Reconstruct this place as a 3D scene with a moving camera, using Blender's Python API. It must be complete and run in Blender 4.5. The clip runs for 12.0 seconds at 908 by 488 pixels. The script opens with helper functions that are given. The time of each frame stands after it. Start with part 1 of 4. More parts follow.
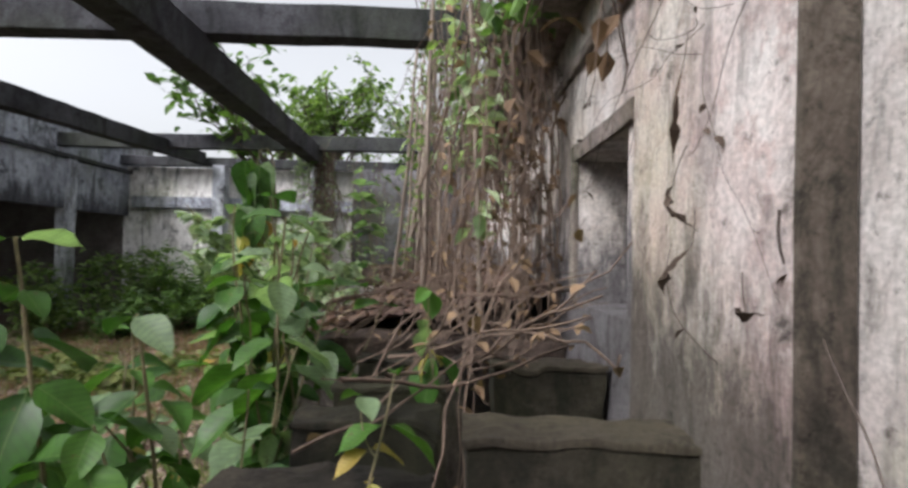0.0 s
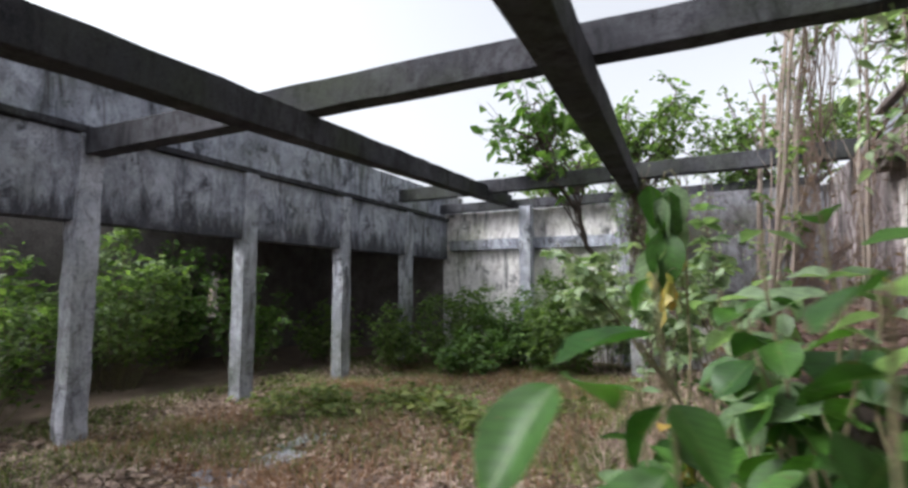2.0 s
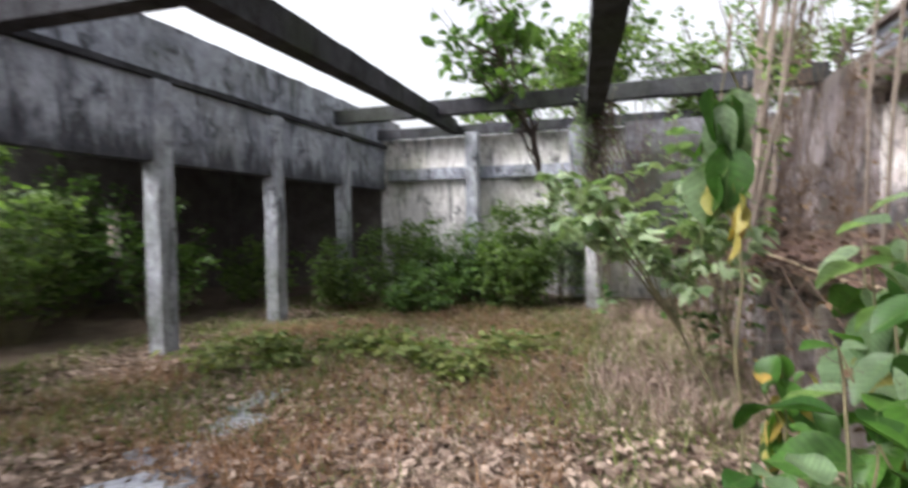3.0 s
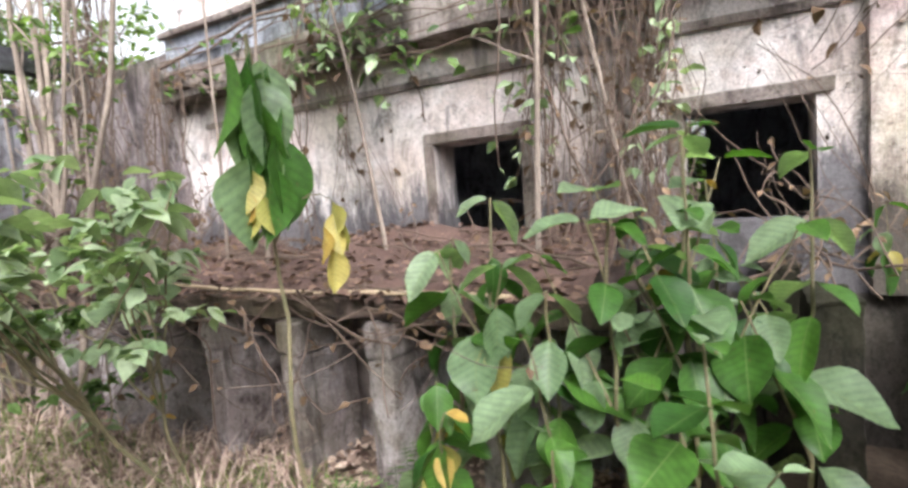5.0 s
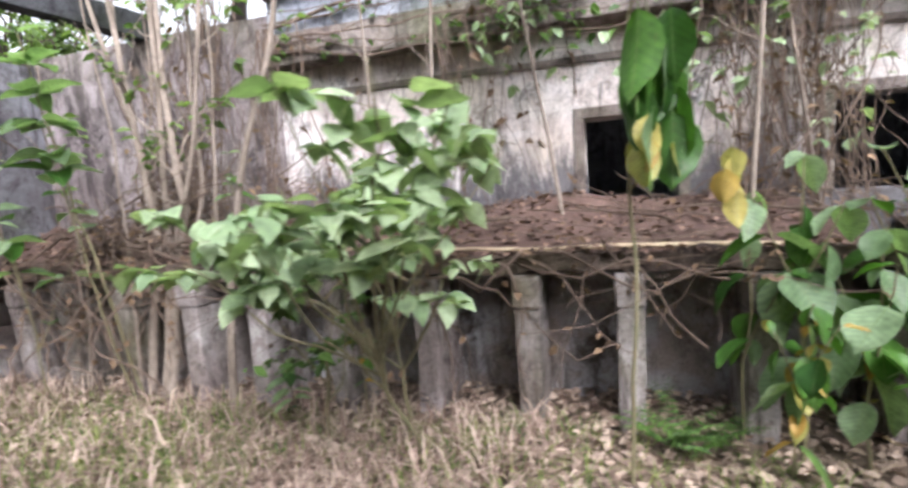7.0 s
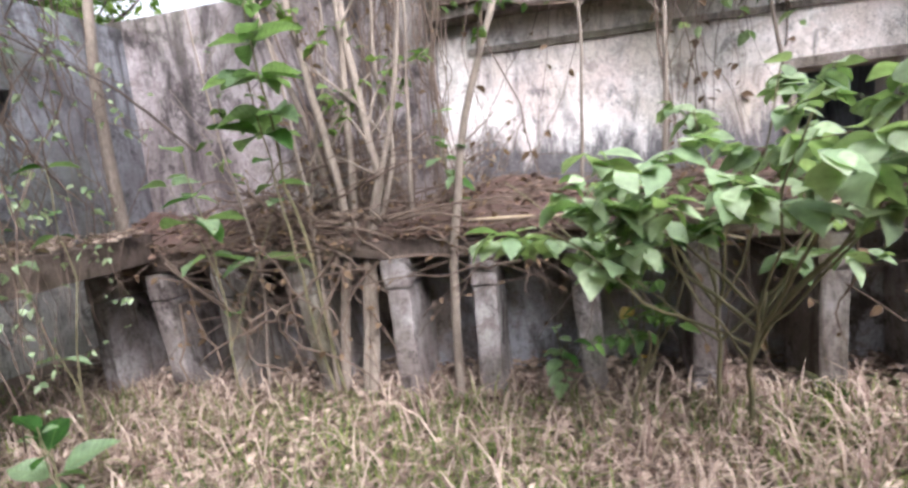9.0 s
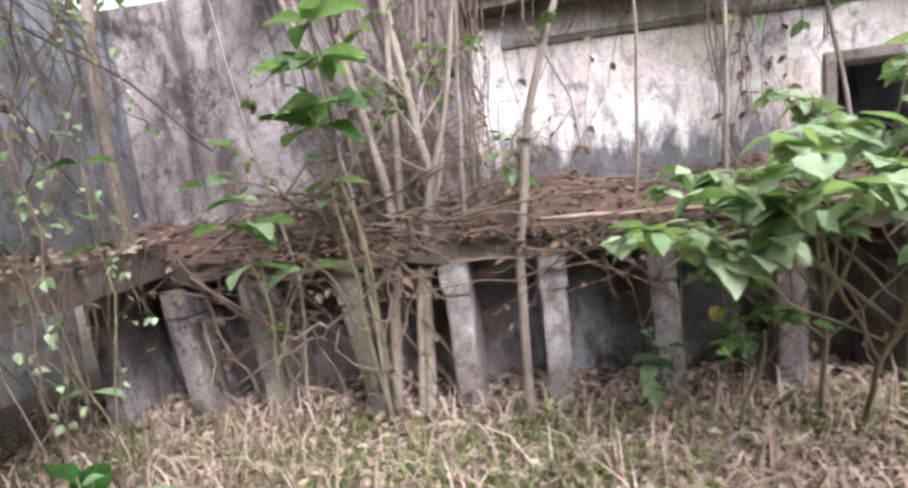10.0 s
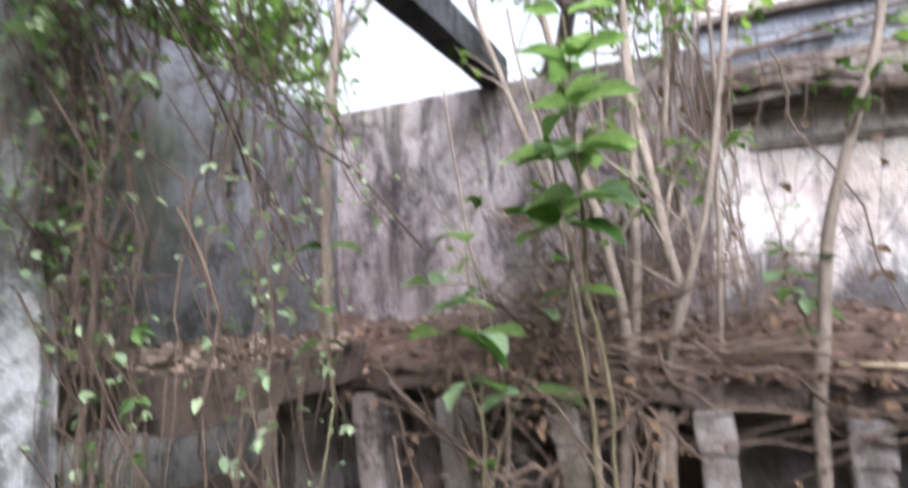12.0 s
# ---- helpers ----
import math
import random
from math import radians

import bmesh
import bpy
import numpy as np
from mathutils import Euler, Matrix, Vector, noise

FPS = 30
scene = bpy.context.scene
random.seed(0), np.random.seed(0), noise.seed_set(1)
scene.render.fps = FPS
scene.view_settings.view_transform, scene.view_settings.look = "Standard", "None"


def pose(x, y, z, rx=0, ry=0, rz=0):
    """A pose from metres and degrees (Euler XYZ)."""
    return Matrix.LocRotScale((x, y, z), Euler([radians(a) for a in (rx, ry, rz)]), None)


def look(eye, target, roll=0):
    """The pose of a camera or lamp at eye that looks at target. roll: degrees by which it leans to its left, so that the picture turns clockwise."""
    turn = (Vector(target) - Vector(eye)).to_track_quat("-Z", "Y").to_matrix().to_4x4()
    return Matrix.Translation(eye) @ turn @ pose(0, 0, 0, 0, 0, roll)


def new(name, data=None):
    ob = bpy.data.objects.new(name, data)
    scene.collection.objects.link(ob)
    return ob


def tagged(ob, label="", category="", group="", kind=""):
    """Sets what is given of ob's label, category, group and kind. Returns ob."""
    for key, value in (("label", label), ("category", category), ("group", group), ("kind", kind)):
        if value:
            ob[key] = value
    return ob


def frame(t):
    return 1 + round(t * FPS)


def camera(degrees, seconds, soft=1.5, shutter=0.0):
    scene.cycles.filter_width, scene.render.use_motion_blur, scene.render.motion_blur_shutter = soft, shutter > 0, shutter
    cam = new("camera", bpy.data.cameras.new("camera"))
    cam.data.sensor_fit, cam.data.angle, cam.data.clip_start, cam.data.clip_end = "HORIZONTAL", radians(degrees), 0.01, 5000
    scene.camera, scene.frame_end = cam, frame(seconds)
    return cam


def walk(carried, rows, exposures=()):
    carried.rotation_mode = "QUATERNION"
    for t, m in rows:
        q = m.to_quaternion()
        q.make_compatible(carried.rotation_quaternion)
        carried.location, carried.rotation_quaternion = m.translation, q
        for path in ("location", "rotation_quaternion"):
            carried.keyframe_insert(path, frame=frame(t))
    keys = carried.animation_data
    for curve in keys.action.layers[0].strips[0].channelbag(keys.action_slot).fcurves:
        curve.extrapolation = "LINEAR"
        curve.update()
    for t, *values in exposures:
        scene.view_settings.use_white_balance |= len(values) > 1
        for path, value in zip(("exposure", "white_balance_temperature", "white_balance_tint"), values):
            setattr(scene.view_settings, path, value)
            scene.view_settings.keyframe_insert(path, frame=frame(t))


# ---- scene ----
cam = camera(82.5, 12.0, soft=2.9, shutter=0.4)
PATH = [
    (0.0, (-0.107, 0.064, 1.565), (-0.074, 2.064, 1.606), 1.43),
    (0.5, (-0.174, 0.066, 1.562), (-0.351, 2.057, 1.617), 1.02),
    (1.0, (-0.374, 0.136, 1.543), (-0.999, 2.033, 1.654), 0.96),
    (1.5, (-0.743, 0.317, 1.578), (-1.608, 2.113, 1.740), -0.89),
    (2.0, (-1.276, 0.412, 1.573), (-2.176, 2.191, 1.738), 0.09),
    (2.5, (-1.751, 0.551, 1.542), (-2.611, 2.353, 1.661), 0.90),
    (3.0, (-2.121, 0.869, 1.534), (-2.723, 2.774, 1.445), -0.54),
    (3.5, (-2.405, 1.022, 1.595), (-2.205, 2.996, 1.346), -1.90),
    (3.7, (-2.557, 1.194, 1.478), (-1.916, 3.078, 1.276), -0.58),
    (5.3, (-3.181, 2.609, 1.646), (-1.383, 3.465, 1.455), -5.59),
    (5.5, (-3.261, 2.710, 1.631), (-1.449, 3.537, 1.446), -5.73),
    (6.0, (-3.432, 3.359, 1.552), (-1.549, 3.994, 1.328), -4.83),
    (6.5, (-3.661, 3.876, 1.539), (-1.758, 4.447, 1.311), -3.82),
    (7.0, (-4.043, 4.250, 1.574), (-2.146, 4.842, 1.352), -3.99),
    (7.5, (-4.134, 4.943, 1.538), (-2.240, 5.538, 1.302), -4.31),
    (7.7, (-4.117, 5.195, 1.520), (-2.217, 5.778, 1.299), -4.94),
    (9.3, (-4.195, 6.480, 1.557), (-2.255, 6.868, 1.266), -6.05),
    (9.5, (-4.144, 6.636, 1.552), (-2.193, 6.973, 1.271), -6.50),
    (10.0, (-4.036, 7.015, 1.547), (-2.073, 7.286, 1.276), -6.50),
    (10.5, (-3.956, 7.334, 1.564), (-1.991, 7.606, 1.313), -7.39),
    (11.0, (-3.781, 7.543, 1.552), (-1.855, 8.017, 1.296), -5.69),
    (11.5, (-3.629, 7.641, 1.536), (-1.730, 8.199, 1.250), -4.01),
    (12.0, (-3.653, 7.638, 1.585), (-1.812, 8.398, 1.767), -1.73),
]
walk(cam, [(t, look(eye, target, lean)) for t, eye, target, lean in PATH],
     exposures=[(0.0, 1.05, 6300, 11), (1.5, 1.15, 6150, 11), (3.0, 1.4, 6300, 12), (3.7, 1.55, 6450, 11), (5.5, 1.77, 6150, 12), (9.5, 1.8, 6000, 13), (11.3, 1.92, 5950, 13), (12.0, 1.72, 5900, 13)])

# ---- light ----
world = bpy.data.worlds.new("world")
scene.world = world
world.use_nodes = True
wn = world.node_tree
sky = wn.nodes.new("ShaderNodeTexSky")
sky.sky_type = "NISHITA"
sky.sun_disc = False
sky.sun_elevation, sky.sun_rotation = radians(46), radians(234)
sky.dust_density, sky.air_density, sky.ozone_density = 6.0, 1.0, 0.3
wn.nodes["Background"].inputs["Strength"].default_value = 0.15
pale = wn.nodes.new("ShaderNodeHueSaturation")
pale.inputs["Saturation"].default_value = 0.12
wn.links.new(sky.outputs[0], pale.inputs["Color"])
wn.links.new(pale.outputs[0], wn.nodes["Background"].inputs[0])
sun = new("sun", bpy.data.lights.new("sun", "SUN"))
sun.data.energy, sun.data.angle, sun.data.color = 1.25, radians(24), (1.0, 0.97, 0.92)
sun.matrix_world = look((-11, -8, 14), (0, 0, 0))

# ---- materials ----
def nodes_of(name, rough=0.85, metal=0.0):
    m = bpy.data.materials.new(name)
    m.use_nodes = True
    n, l = m.node_tree.nodes, m.node_tree.links
    b = n["Principled BSDF"]
    b.inputs["Roughness"].default_value, b.inputs["Metallic"].default_value = rough, metal
    return m, n, l, b


def ramp(n, l, src, stops):
    r = n.new("ShaderNodeValToRGB")
    e = r.color_ramp.elements
    while len(e) < len(stops):
        e.new(0.5)
    for k, (p, c) in zip(e, stops):
        k.position, k.color = p, (*c, 1) if len(c) == 3 else c
    l.new(src, r.inputs[0])
    return r.outputs[0]


def tex(n, l, scale, detail=6, rough=0.6, stretch=(1, 1, 1), distort=0.0):
    m = n.new("ShaderNodeMapping")
    m.inputs["Scale"].default_value = stretch
    g = n.new("ShaderNodeNewGeometry")
    l.new(g.outputs["Position"], m.inputs[0])
    t = n.new("ShaderNodeTexNoise")
    t.inputs["Scale"].default_value, t.inputs["Detail"].default_value = scale, detail
    t.inputs["Roughness"].default_value, t.inputs["Distortion"].default_value = rough, distort
    l.new(m.outputs[0], t.inputs["Vector"])
    return t.outputs["Fac"]


def mix(n, l, fac, a, b, mode="MIX"):
    m = n.new("ShaderNodeMix")
    m.data_type, m.blend_type = "RGBA", mode
    for sock, v in ((m.inputs[0], fac), (m.inputs[6], a), (m.inputs[7], b)):
        if hasattr(v, "is_output"):
            l.new(v, sock)
        elif isinstance(v, (int, float)):
            sock.default_value = v
        else:
            sock.default_value = (*v, 1)
    return m.outputs[2]


def bump(n, l, b, height, strength=0.4, dist=0.02):
    k = n.new("ShaderNodeBump")
    k.inputs["Strength"].default_value, k.inputs["Distance"].default_value = strength, dist
    l.new(height, k.inputs["Height"])
    l.new(k.outputs[0], b.inputs["Normal"])


def concrete(name, light, dark, stain, moss, mould=0.5, streak=0.5, low_dark=None, rough=0.9):
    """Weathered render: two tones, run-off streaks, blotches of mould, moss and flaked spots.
    Last heights (full, none): a ragged band of the stain colour fades out between them, black mould on the walls, a
    darker lower edge on the fascia."""
    m, n, l, b = nodes_of(name, rough)
    base = mix(n, l, ramp(n, l, tex(n, l, 1.3, 7, 0.65), [(0.40, (0, 0, 0)), (0.60, (1, 1, 1))]), light, dark)
    flake = ramp(n, l, tex(n, l, 7.5, 8, 0.75), [(0.52, (0, 0, 0)), (0.60, (0.8, 0.8, 0.8))])
    c = mix(n, l, flake, base, dark)
    st = ramp(n, l, tex(n, l, 4.2, 7, 0.65, stretch=(1, 1, 0.22), distort=0.9), [(0.60 - 0.14 * streak, (0, 0, 0)), (0.70 - 0.08 * streak, (0.85, 0.85, 0.85))])
    c = mix(n, l, st, c, stain)
    mo = ramp(n, l, tex(n, l, 2.3, 10, 0.78, distort=0.3), [(0.62 - 0.14 * mould, (0, 0, 0)), (0.68 - 0.10 * mould, (0.9, 0.9, 0.9))])
    c = mix(n, l, mo, c, stain)
    gr = ramp(n, l, tex(n, l, 0.8, 5), [(0.48, (0, 0, 0)), (0.68, (0.75, 0.75, 0.75))])
    c = mix(n, l, gr, c, moss)
    if low_dark:
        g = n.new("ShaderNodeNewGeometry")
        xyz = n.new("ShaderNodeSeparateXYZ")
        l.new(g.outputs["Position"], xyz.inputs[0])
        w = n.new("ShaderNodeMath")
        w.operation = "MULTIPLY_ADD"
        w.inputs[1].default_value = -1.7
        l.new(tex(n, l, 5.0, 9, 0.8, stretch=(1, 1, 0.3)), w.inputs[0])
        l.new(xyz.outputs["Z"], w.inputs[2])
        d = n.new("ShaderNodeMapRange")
        d.inputs["From Min"].default_value, d.inputs["From Max"].default_value = low_dark[0] - 0.85, low_dark[1] - 0.85
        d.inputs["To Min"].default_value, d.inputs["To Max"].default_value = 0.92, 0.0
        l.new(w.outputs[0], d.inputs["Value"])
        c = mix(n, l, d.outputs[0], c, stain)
    drip = ramp(n, l, tex(n, l, 5.5, 10, 0.75, stretch=(1, 1, 0.45), distort=1.2), [(0.38, (0.45, 0.43, 0.42)), (0.50, (1, 1, 1)), (0.66, (1.15, 1.15, 1.15))])
    c = mix(n, l, 0.75, c, drip, "MULTIPLY")
    speck = ramp(n, l, tex(n, l, 24, 10, 0.8), [(0.36, (0.30, 0.28, 0.27)), (0.44, (1, 1, 1))])
    c = mix(n, l, 0.8, c, speck, "MULTIPLY")
    fine = ramp(n, l, tex(n, l, 70, 5), [(0.3, (0.70, 0.70, 0.70)), (0.7, (1.18, 1.18, 1.18))])
    c = mix(n, l, 1.0, c, fine, "MULTIPLY")
    l.new(c, b.inputs["Base Color"])
    b.inputs["Specular IOR Level"].default_value = 0.25
    bump(n, l, b, tex(n, l, 14, 10, 0.8), 0.9, 0.03)
    return m


def simple(name, a, c, scale, rough=0.8, stretch=(1, 1, 1), bump_scale=40, bump_amt=0.4):
    m, n, l, b = nodes_of(name, rough)
    base = mix(n, l, ramp(n, l, tex(n, l, scale, stretch=stretch), [(0.3, (0, 0, 0)), (0.7, (1, 1, 1))]), a, c)
    fine = ramp(n, l, tex(n, l, scale * 9, 4, stretch=stretch), [(0.25, (0.6, 0.6, 0.6)), (0.75, (1.25, 1.25, 1.25))])
    l.new(mix(n, l, 1.0, base, fine, "MULTIPLY"), b.inputs["Base Color"])
    bump(n, l, b, tex(n, l, bump_scale, 6, stretch=stretch), bump_amt, 0.01)
    return m


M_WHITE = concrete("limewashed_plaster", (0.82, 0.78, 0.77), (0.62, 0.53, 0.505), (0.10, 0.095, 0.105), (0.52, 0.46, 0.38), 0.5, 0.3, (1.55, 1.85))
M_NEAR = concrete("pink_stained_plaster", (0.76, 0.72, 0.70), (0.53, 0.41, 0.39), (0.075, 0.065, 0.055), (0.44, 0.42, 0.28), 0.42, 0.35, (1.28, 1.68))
M_NEARWALL = concrete("flaking_pale_plaster", (0.72, 0.70, 0.68), (0.54, 0.49, 0.47), (0.12, 0.11, 0.095), (0.46, 0.46, 0.32), 0.4, 0.3)
M_FLAKE = concrete("flaking_white_column", (0.82, 0.82, 0.83), (0.40, 0.40, 0.41), (0.07, 0.068, 0.065), (0.20, 0.21, 0.13), 0.6, 0.6)
M_SLAB = concrete("soil_stained_slab", (0.17, 0.13, 0.11), (0.08, 0.058, 0.05), (0.03, 0.021, 0.018), (0.11, 0.09, 0.05), 0.6, 0.4)
M_GREY = concrete("weathered_concrete", (0.50, 0.525, 0.60), (0.29, 0.305, 0.36), (0.05, 0.052, 0.06), (0.14, 0.155, 0.12), 0.55, 0.6)
# the last pair of heights darkens the fascia towards its lower edge
M_FASCIA = concrete("dark_edged_fascia", (0.50, 0.525, 0.60), (0.29, 0.305, 0.36), (0.06, 0.062, 0.075), (0.16, 0.175, 0.15), 0.45, 0.5, (2.28, 2.62))
M_NORTH = concrete("far_wall_plaster", (0.88, 0.86, 0.84), (0.68, 0.66, 0.64), (0.09, 0.09, 0.095), (0.30, 0.31, 0.22), 0.5, 0.4)
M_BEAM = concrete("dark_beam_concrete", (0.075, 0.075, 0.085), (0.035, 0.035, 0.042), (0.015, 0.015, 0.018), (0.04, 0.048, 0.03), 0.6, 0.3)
M_BROWN = concrete("stained_brown_concrete", (0.36, 0.31, 0.29), (0.19, 0.15, 0.135), (0.045, 0.038, 0.035), (0.13, 0.13, 0.075), 0.6, 0.65)
M_FARWALL = concrete("streaked_mauve_concrete", (0.43, 0.375, 0.38), (0.23, 0.19, 0.19), (0.06, 0.05, 0.05), (0.17, 0.155, 0.11), 0.68, 0.7)
M_ENDWALL = concrete("damp_slate_concrete", (0.24, 0.24, 0.265), (0.13, 0.12, 0.13), (0.05, 0.046, 0.048), (0.08, 0.09, 0.055), 0.6, 0.6)
M_PIER = concrete("pier_concrete", (0.45, 0.41, 0.405), (0.23, 0.19, 0.18), (0.045, 0.033, 0.028), (0.12, 0.105, 0.055), 0.6, 0.6)
M_UNDER = concrete("damp_undercroft_plaster", (0.52, 0.52, 0.57), (0.29, 0.24, 0.22), (0.06, 0.047, 0.04), (0.14, 0.11, 0.07), 0.6, 0.5)
# moss tones, with shade from the plants above put into the near-black
M_STUB = concrete("mossy_shaded_concrete", (0.085, 0.072, 0.055), (0.016, 0.013, 0.010), (0.008, 0.007, 0.006), (0.03, 0.03, 0.014), 0.8, 0.5)
# top strip of the stub walls by the wall, lighter than their bodies
M_CAP = concrete("lighter_brown_cap", (0.085, 0.07, 0.057), (0.035, 0.028, 0.022), (0.03, 0.026, 0.021), (0.07, 0.062, 0.035), 0.6, 0.5)
M_RETURN = concrete("dark_side_plaster", (0.20, 0.165, 0.135), (0.10, 0.08, 0.065), (0.03, 0.027, 0.02), (0.085, 0.10, 0.045), 0.6, 0.8)
M_COLUMN = concrete("column_concrete", (0.62, 0.645, 0.71), (0.34, 0.355, 0.41), (0.06, 0.062, 0.07), (0.16, 0.18, 0.14), 0.55, 0.6)
M_EARTH = simple("leafy_earth", (0.10, 0.07, 0.05), (0.19, 0.14, 0.10), 3.0, 0.95, bump_amt=0.9)
M_SOIL = simple("reddish_soil", (0.065, 0.036, 0.030), (0.13, 0.078, 0.062), 5.0, 0.95, bump_amt=1.0)
# gallery walls: the gloom under the roof is put into this colour
M_DARK = simple("gallery_shade_wall", (0.17, 0.15, 0.14), (0.08, 0.07, 0.065), 3.0, 0.95)


# ---- building helpers ----
def part(name, bm, material, parent=None, label="", smooth=False):
    me = bpy.data.meshes.new(name)
    bm.normal_update()
    bm.to_mesh(me)
    bm.free()
    me.materials.append(material)
    if smooth:
        me.polygons.foreach_set("use_smooth", [True] * len(me.polygons))
    ob = new(name, me)
    if parent is not None:
        ob.parent = parent
    if label:
        ob["label"] = label
    return ob


def box(bm, x0, x1, y0, y1, z0, z1, wear=0.0, bevel=0.0, seed=0):
    """A block; wear roughens it by moving the corners of its cut faces."""
    r = bmesh.ops.create_cube(bm, size=1.0)
    vs = r["verts"]
    for v in vs:
        v.co = Vector(((x0 + x1) / 2 + v.co.x * (x1 - x0), (y0 + y1) / 2 + v.co.y * (y1 - y0), (z0 + z1) / 2 + v.co.z * (z1 - z0)))
    if bevel:
        es = list({e for v in vs for e in v.link_edges})
        bmesh.ops.bevel(bm, geom=es, offset=bevel, segments=2, affect="EDGES", profile=0.6)
    return vs


def rough_block(x0, x1, y0, y1, z0, z1, step=0.12, wear=0.012, seed=0, bevel=0.012):
    """A cast block with worn, wavering edges."""
    bm = bmesh.new()
    box(bm, x0, x1, y0, y1, z0, z1, bevel=bevel)
    size = (x1 - x0, y1 - y0, z1 - z0)
    for ax in range(3):
        k = min(70, int(size[ax] / step))
        lo = (x0, y0, z0)[ax]
        for i in range(1, k + 1):
            p, nrm = [0, 0, 0], [0, 0, 0]
            p[ax], nrm[ax] = lo + size[ax] * i / (k + 1), 1
            bmesh.ops.bisect_plane(bm, geom=bm.verts[:] + bm.edges[:] + bm.faces[:], plane_co=p, plane_no=nrm)
    for v in bm.verts:
        v.co += noise.noise_vector(v.co * 2.3 + Vector((seed * 7.1, 0, 0))) * wear + noise.noise_vector(v.co * 9.0 + Vector((seed, 3, 0))) * wear * 0.5
    return bm


def wall_mesh(axis, at, thick, lo, hi, z0, z1, holes=(), step=0.35, wear=0.006):
    """A wall with real openings. axis "y": the wall runs along y at x = at. holes: (lo, hi, z0, z1)."""
    us = sorted({lo, hi, *[h[0] for h in holes], *[h[1] for h in holes]})
    zs = sorted({z0, z1, *[h[2] for h in holes], *[h[3] for h in holes]})

    def refine(vals):
        out = []
        for a, c in zip(vals, vals[1:]):
            k = max(1, int(round((c - a) / step)))
            out += [a + (c - a) * i / k for i in range(k)]
        return out + [vals[-1]]
    us, zs = refine(us), refine(zs)
    bm = bmesh.new()
    grid = {}

    def vert(i, j, s):
        if (i, j, s) not in grid:
            u, z, d = us[i], zs[j], at + s * thick
            grid[i, j, s] = bm.verts.new((d, u, z) if axis == "y" else (u, d, z))
        return grid[i, j, s]

    def solid(i, j):
        if not (0 <= i < len(us) - 1 and 0 <= j < len(zs) - 1):
            return False
        u, z = (us[i] + us[i + 1]) / 2, (zs[j] + zs[j + 1]) / 2
        return not any(h[0] < u < h[1] and h[2] < z < h[3] for h in holes)
    for i in range(len(us) - 1):
        for j in range(len(zs) - 1):
            if not solid(i, j):
                continue
            for s in (0, 1):
                bm.faces.new([vert(i, j, s), vert(i + 1, j, s), vert(i + 1, j + 1, s), vert(i, j + 1, s)])
            for di, dj, a, c in ((-1, 0, (0, 0), (0, 1)), (1, 0, (1, 0), (1, 1)), (0, -1, (0, 0), (1, 0)), (0, 1, (0, 1), (1, 1))):
                if not solid(i + di, j + dj):
                    bm.faces.new([vert(i + a[0], j + a[1], 0), vert(i + c[0], j + c[1], 0), vert(i + c[0], j + c[1], 1), vert(i + a[0], j + a[1], 1)])
    bmesh.ops.recalc_face_normals(bm, faces=bm.faces[:])
    for v in bm.verts:
        v.co += noise.noise_vector(v.co * 1.7) * wear
    return bm


def setting(name, bm, material, label, category, smooth=False):
    return tagged(part(name, bm, material, smooth=smooth), label, category, kind="structure")


# ---- structure ----
FAC = 0.56
# ground: one sheet out to the horizon
bm = bmesh.new()
cuts = [-400, -120, -50, -25, -16] + [-12 + 0.25 * i for i in range(113)] + [20, 30, 60, 130, 400]
gv = {}
for i, gx in enumerate(cuts):
    for j, gy in enumerate(cuts):
        p = Vector((gx, gy, 0))
        gv[i, j] = bm.verts.new((gx, gy, 0.05 * noise.noise(p * 0.7) + 0.03 * noise.noise(p * 2.6) - (0.03 if gx > -0.8 else 0)))
for i in range(len(cuts) - 1):
    for j in range(len(cuts) - 1):
        bm.faces.new([gv[i, j], gv[i + 1, j], gv[i + 1, j + 1], gv[i, j + 1]])
setting("ground", bm, M_EARTH, "brown earth strewn with dry leaves and grass", "ground", True)

W1, W2 = (3.74, 4.46, 1.28, 2.06), (1.95, 2.65, 1.34, 2.05)
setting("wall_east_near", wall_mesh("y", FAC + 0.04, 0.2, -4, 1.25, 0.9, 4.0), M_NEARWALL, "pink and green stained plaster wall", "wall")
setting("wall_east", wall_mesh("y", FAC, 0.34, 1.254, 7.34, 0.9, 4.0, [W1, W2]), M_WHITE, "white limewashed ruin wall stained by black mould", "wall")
setting("wall_east_far", wall_mesh("y", FAC - 0.14, 0.2, 7.34, 10.68, 0.9, 3.32), M_FARWALL, "grey stained concrete wall behind the saplings", "wall")
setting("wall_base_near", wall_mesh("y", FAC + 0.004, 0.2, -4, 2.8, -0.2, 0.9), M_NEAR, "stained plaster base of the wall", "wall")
setting("wall_under_platform", wall_mesh("y", -0.24, 0.2, 2.8, 10.6, -0.2, 0.98), M_UNDER, "dark soil-stained wall beneath the platform", "wall")
setting("wall_end", wall_mesh("x", 10.5, 0.18, -2.0, FAC - 0.14, 0.9, 3.24, [(-0.92, -0.79, 2.29, 2.51)], 0.2), M_ENDWALL, "dark stained concrete end wall with a hole", "wall")
setting("platform_slab", rough_block(-0.80, FAC, 2.8, 10.5, 0.985, 1.11, 0.11, 0.05, 2), M_SLAB, "brown concrete platform slab covered in leaf litter", "platform")
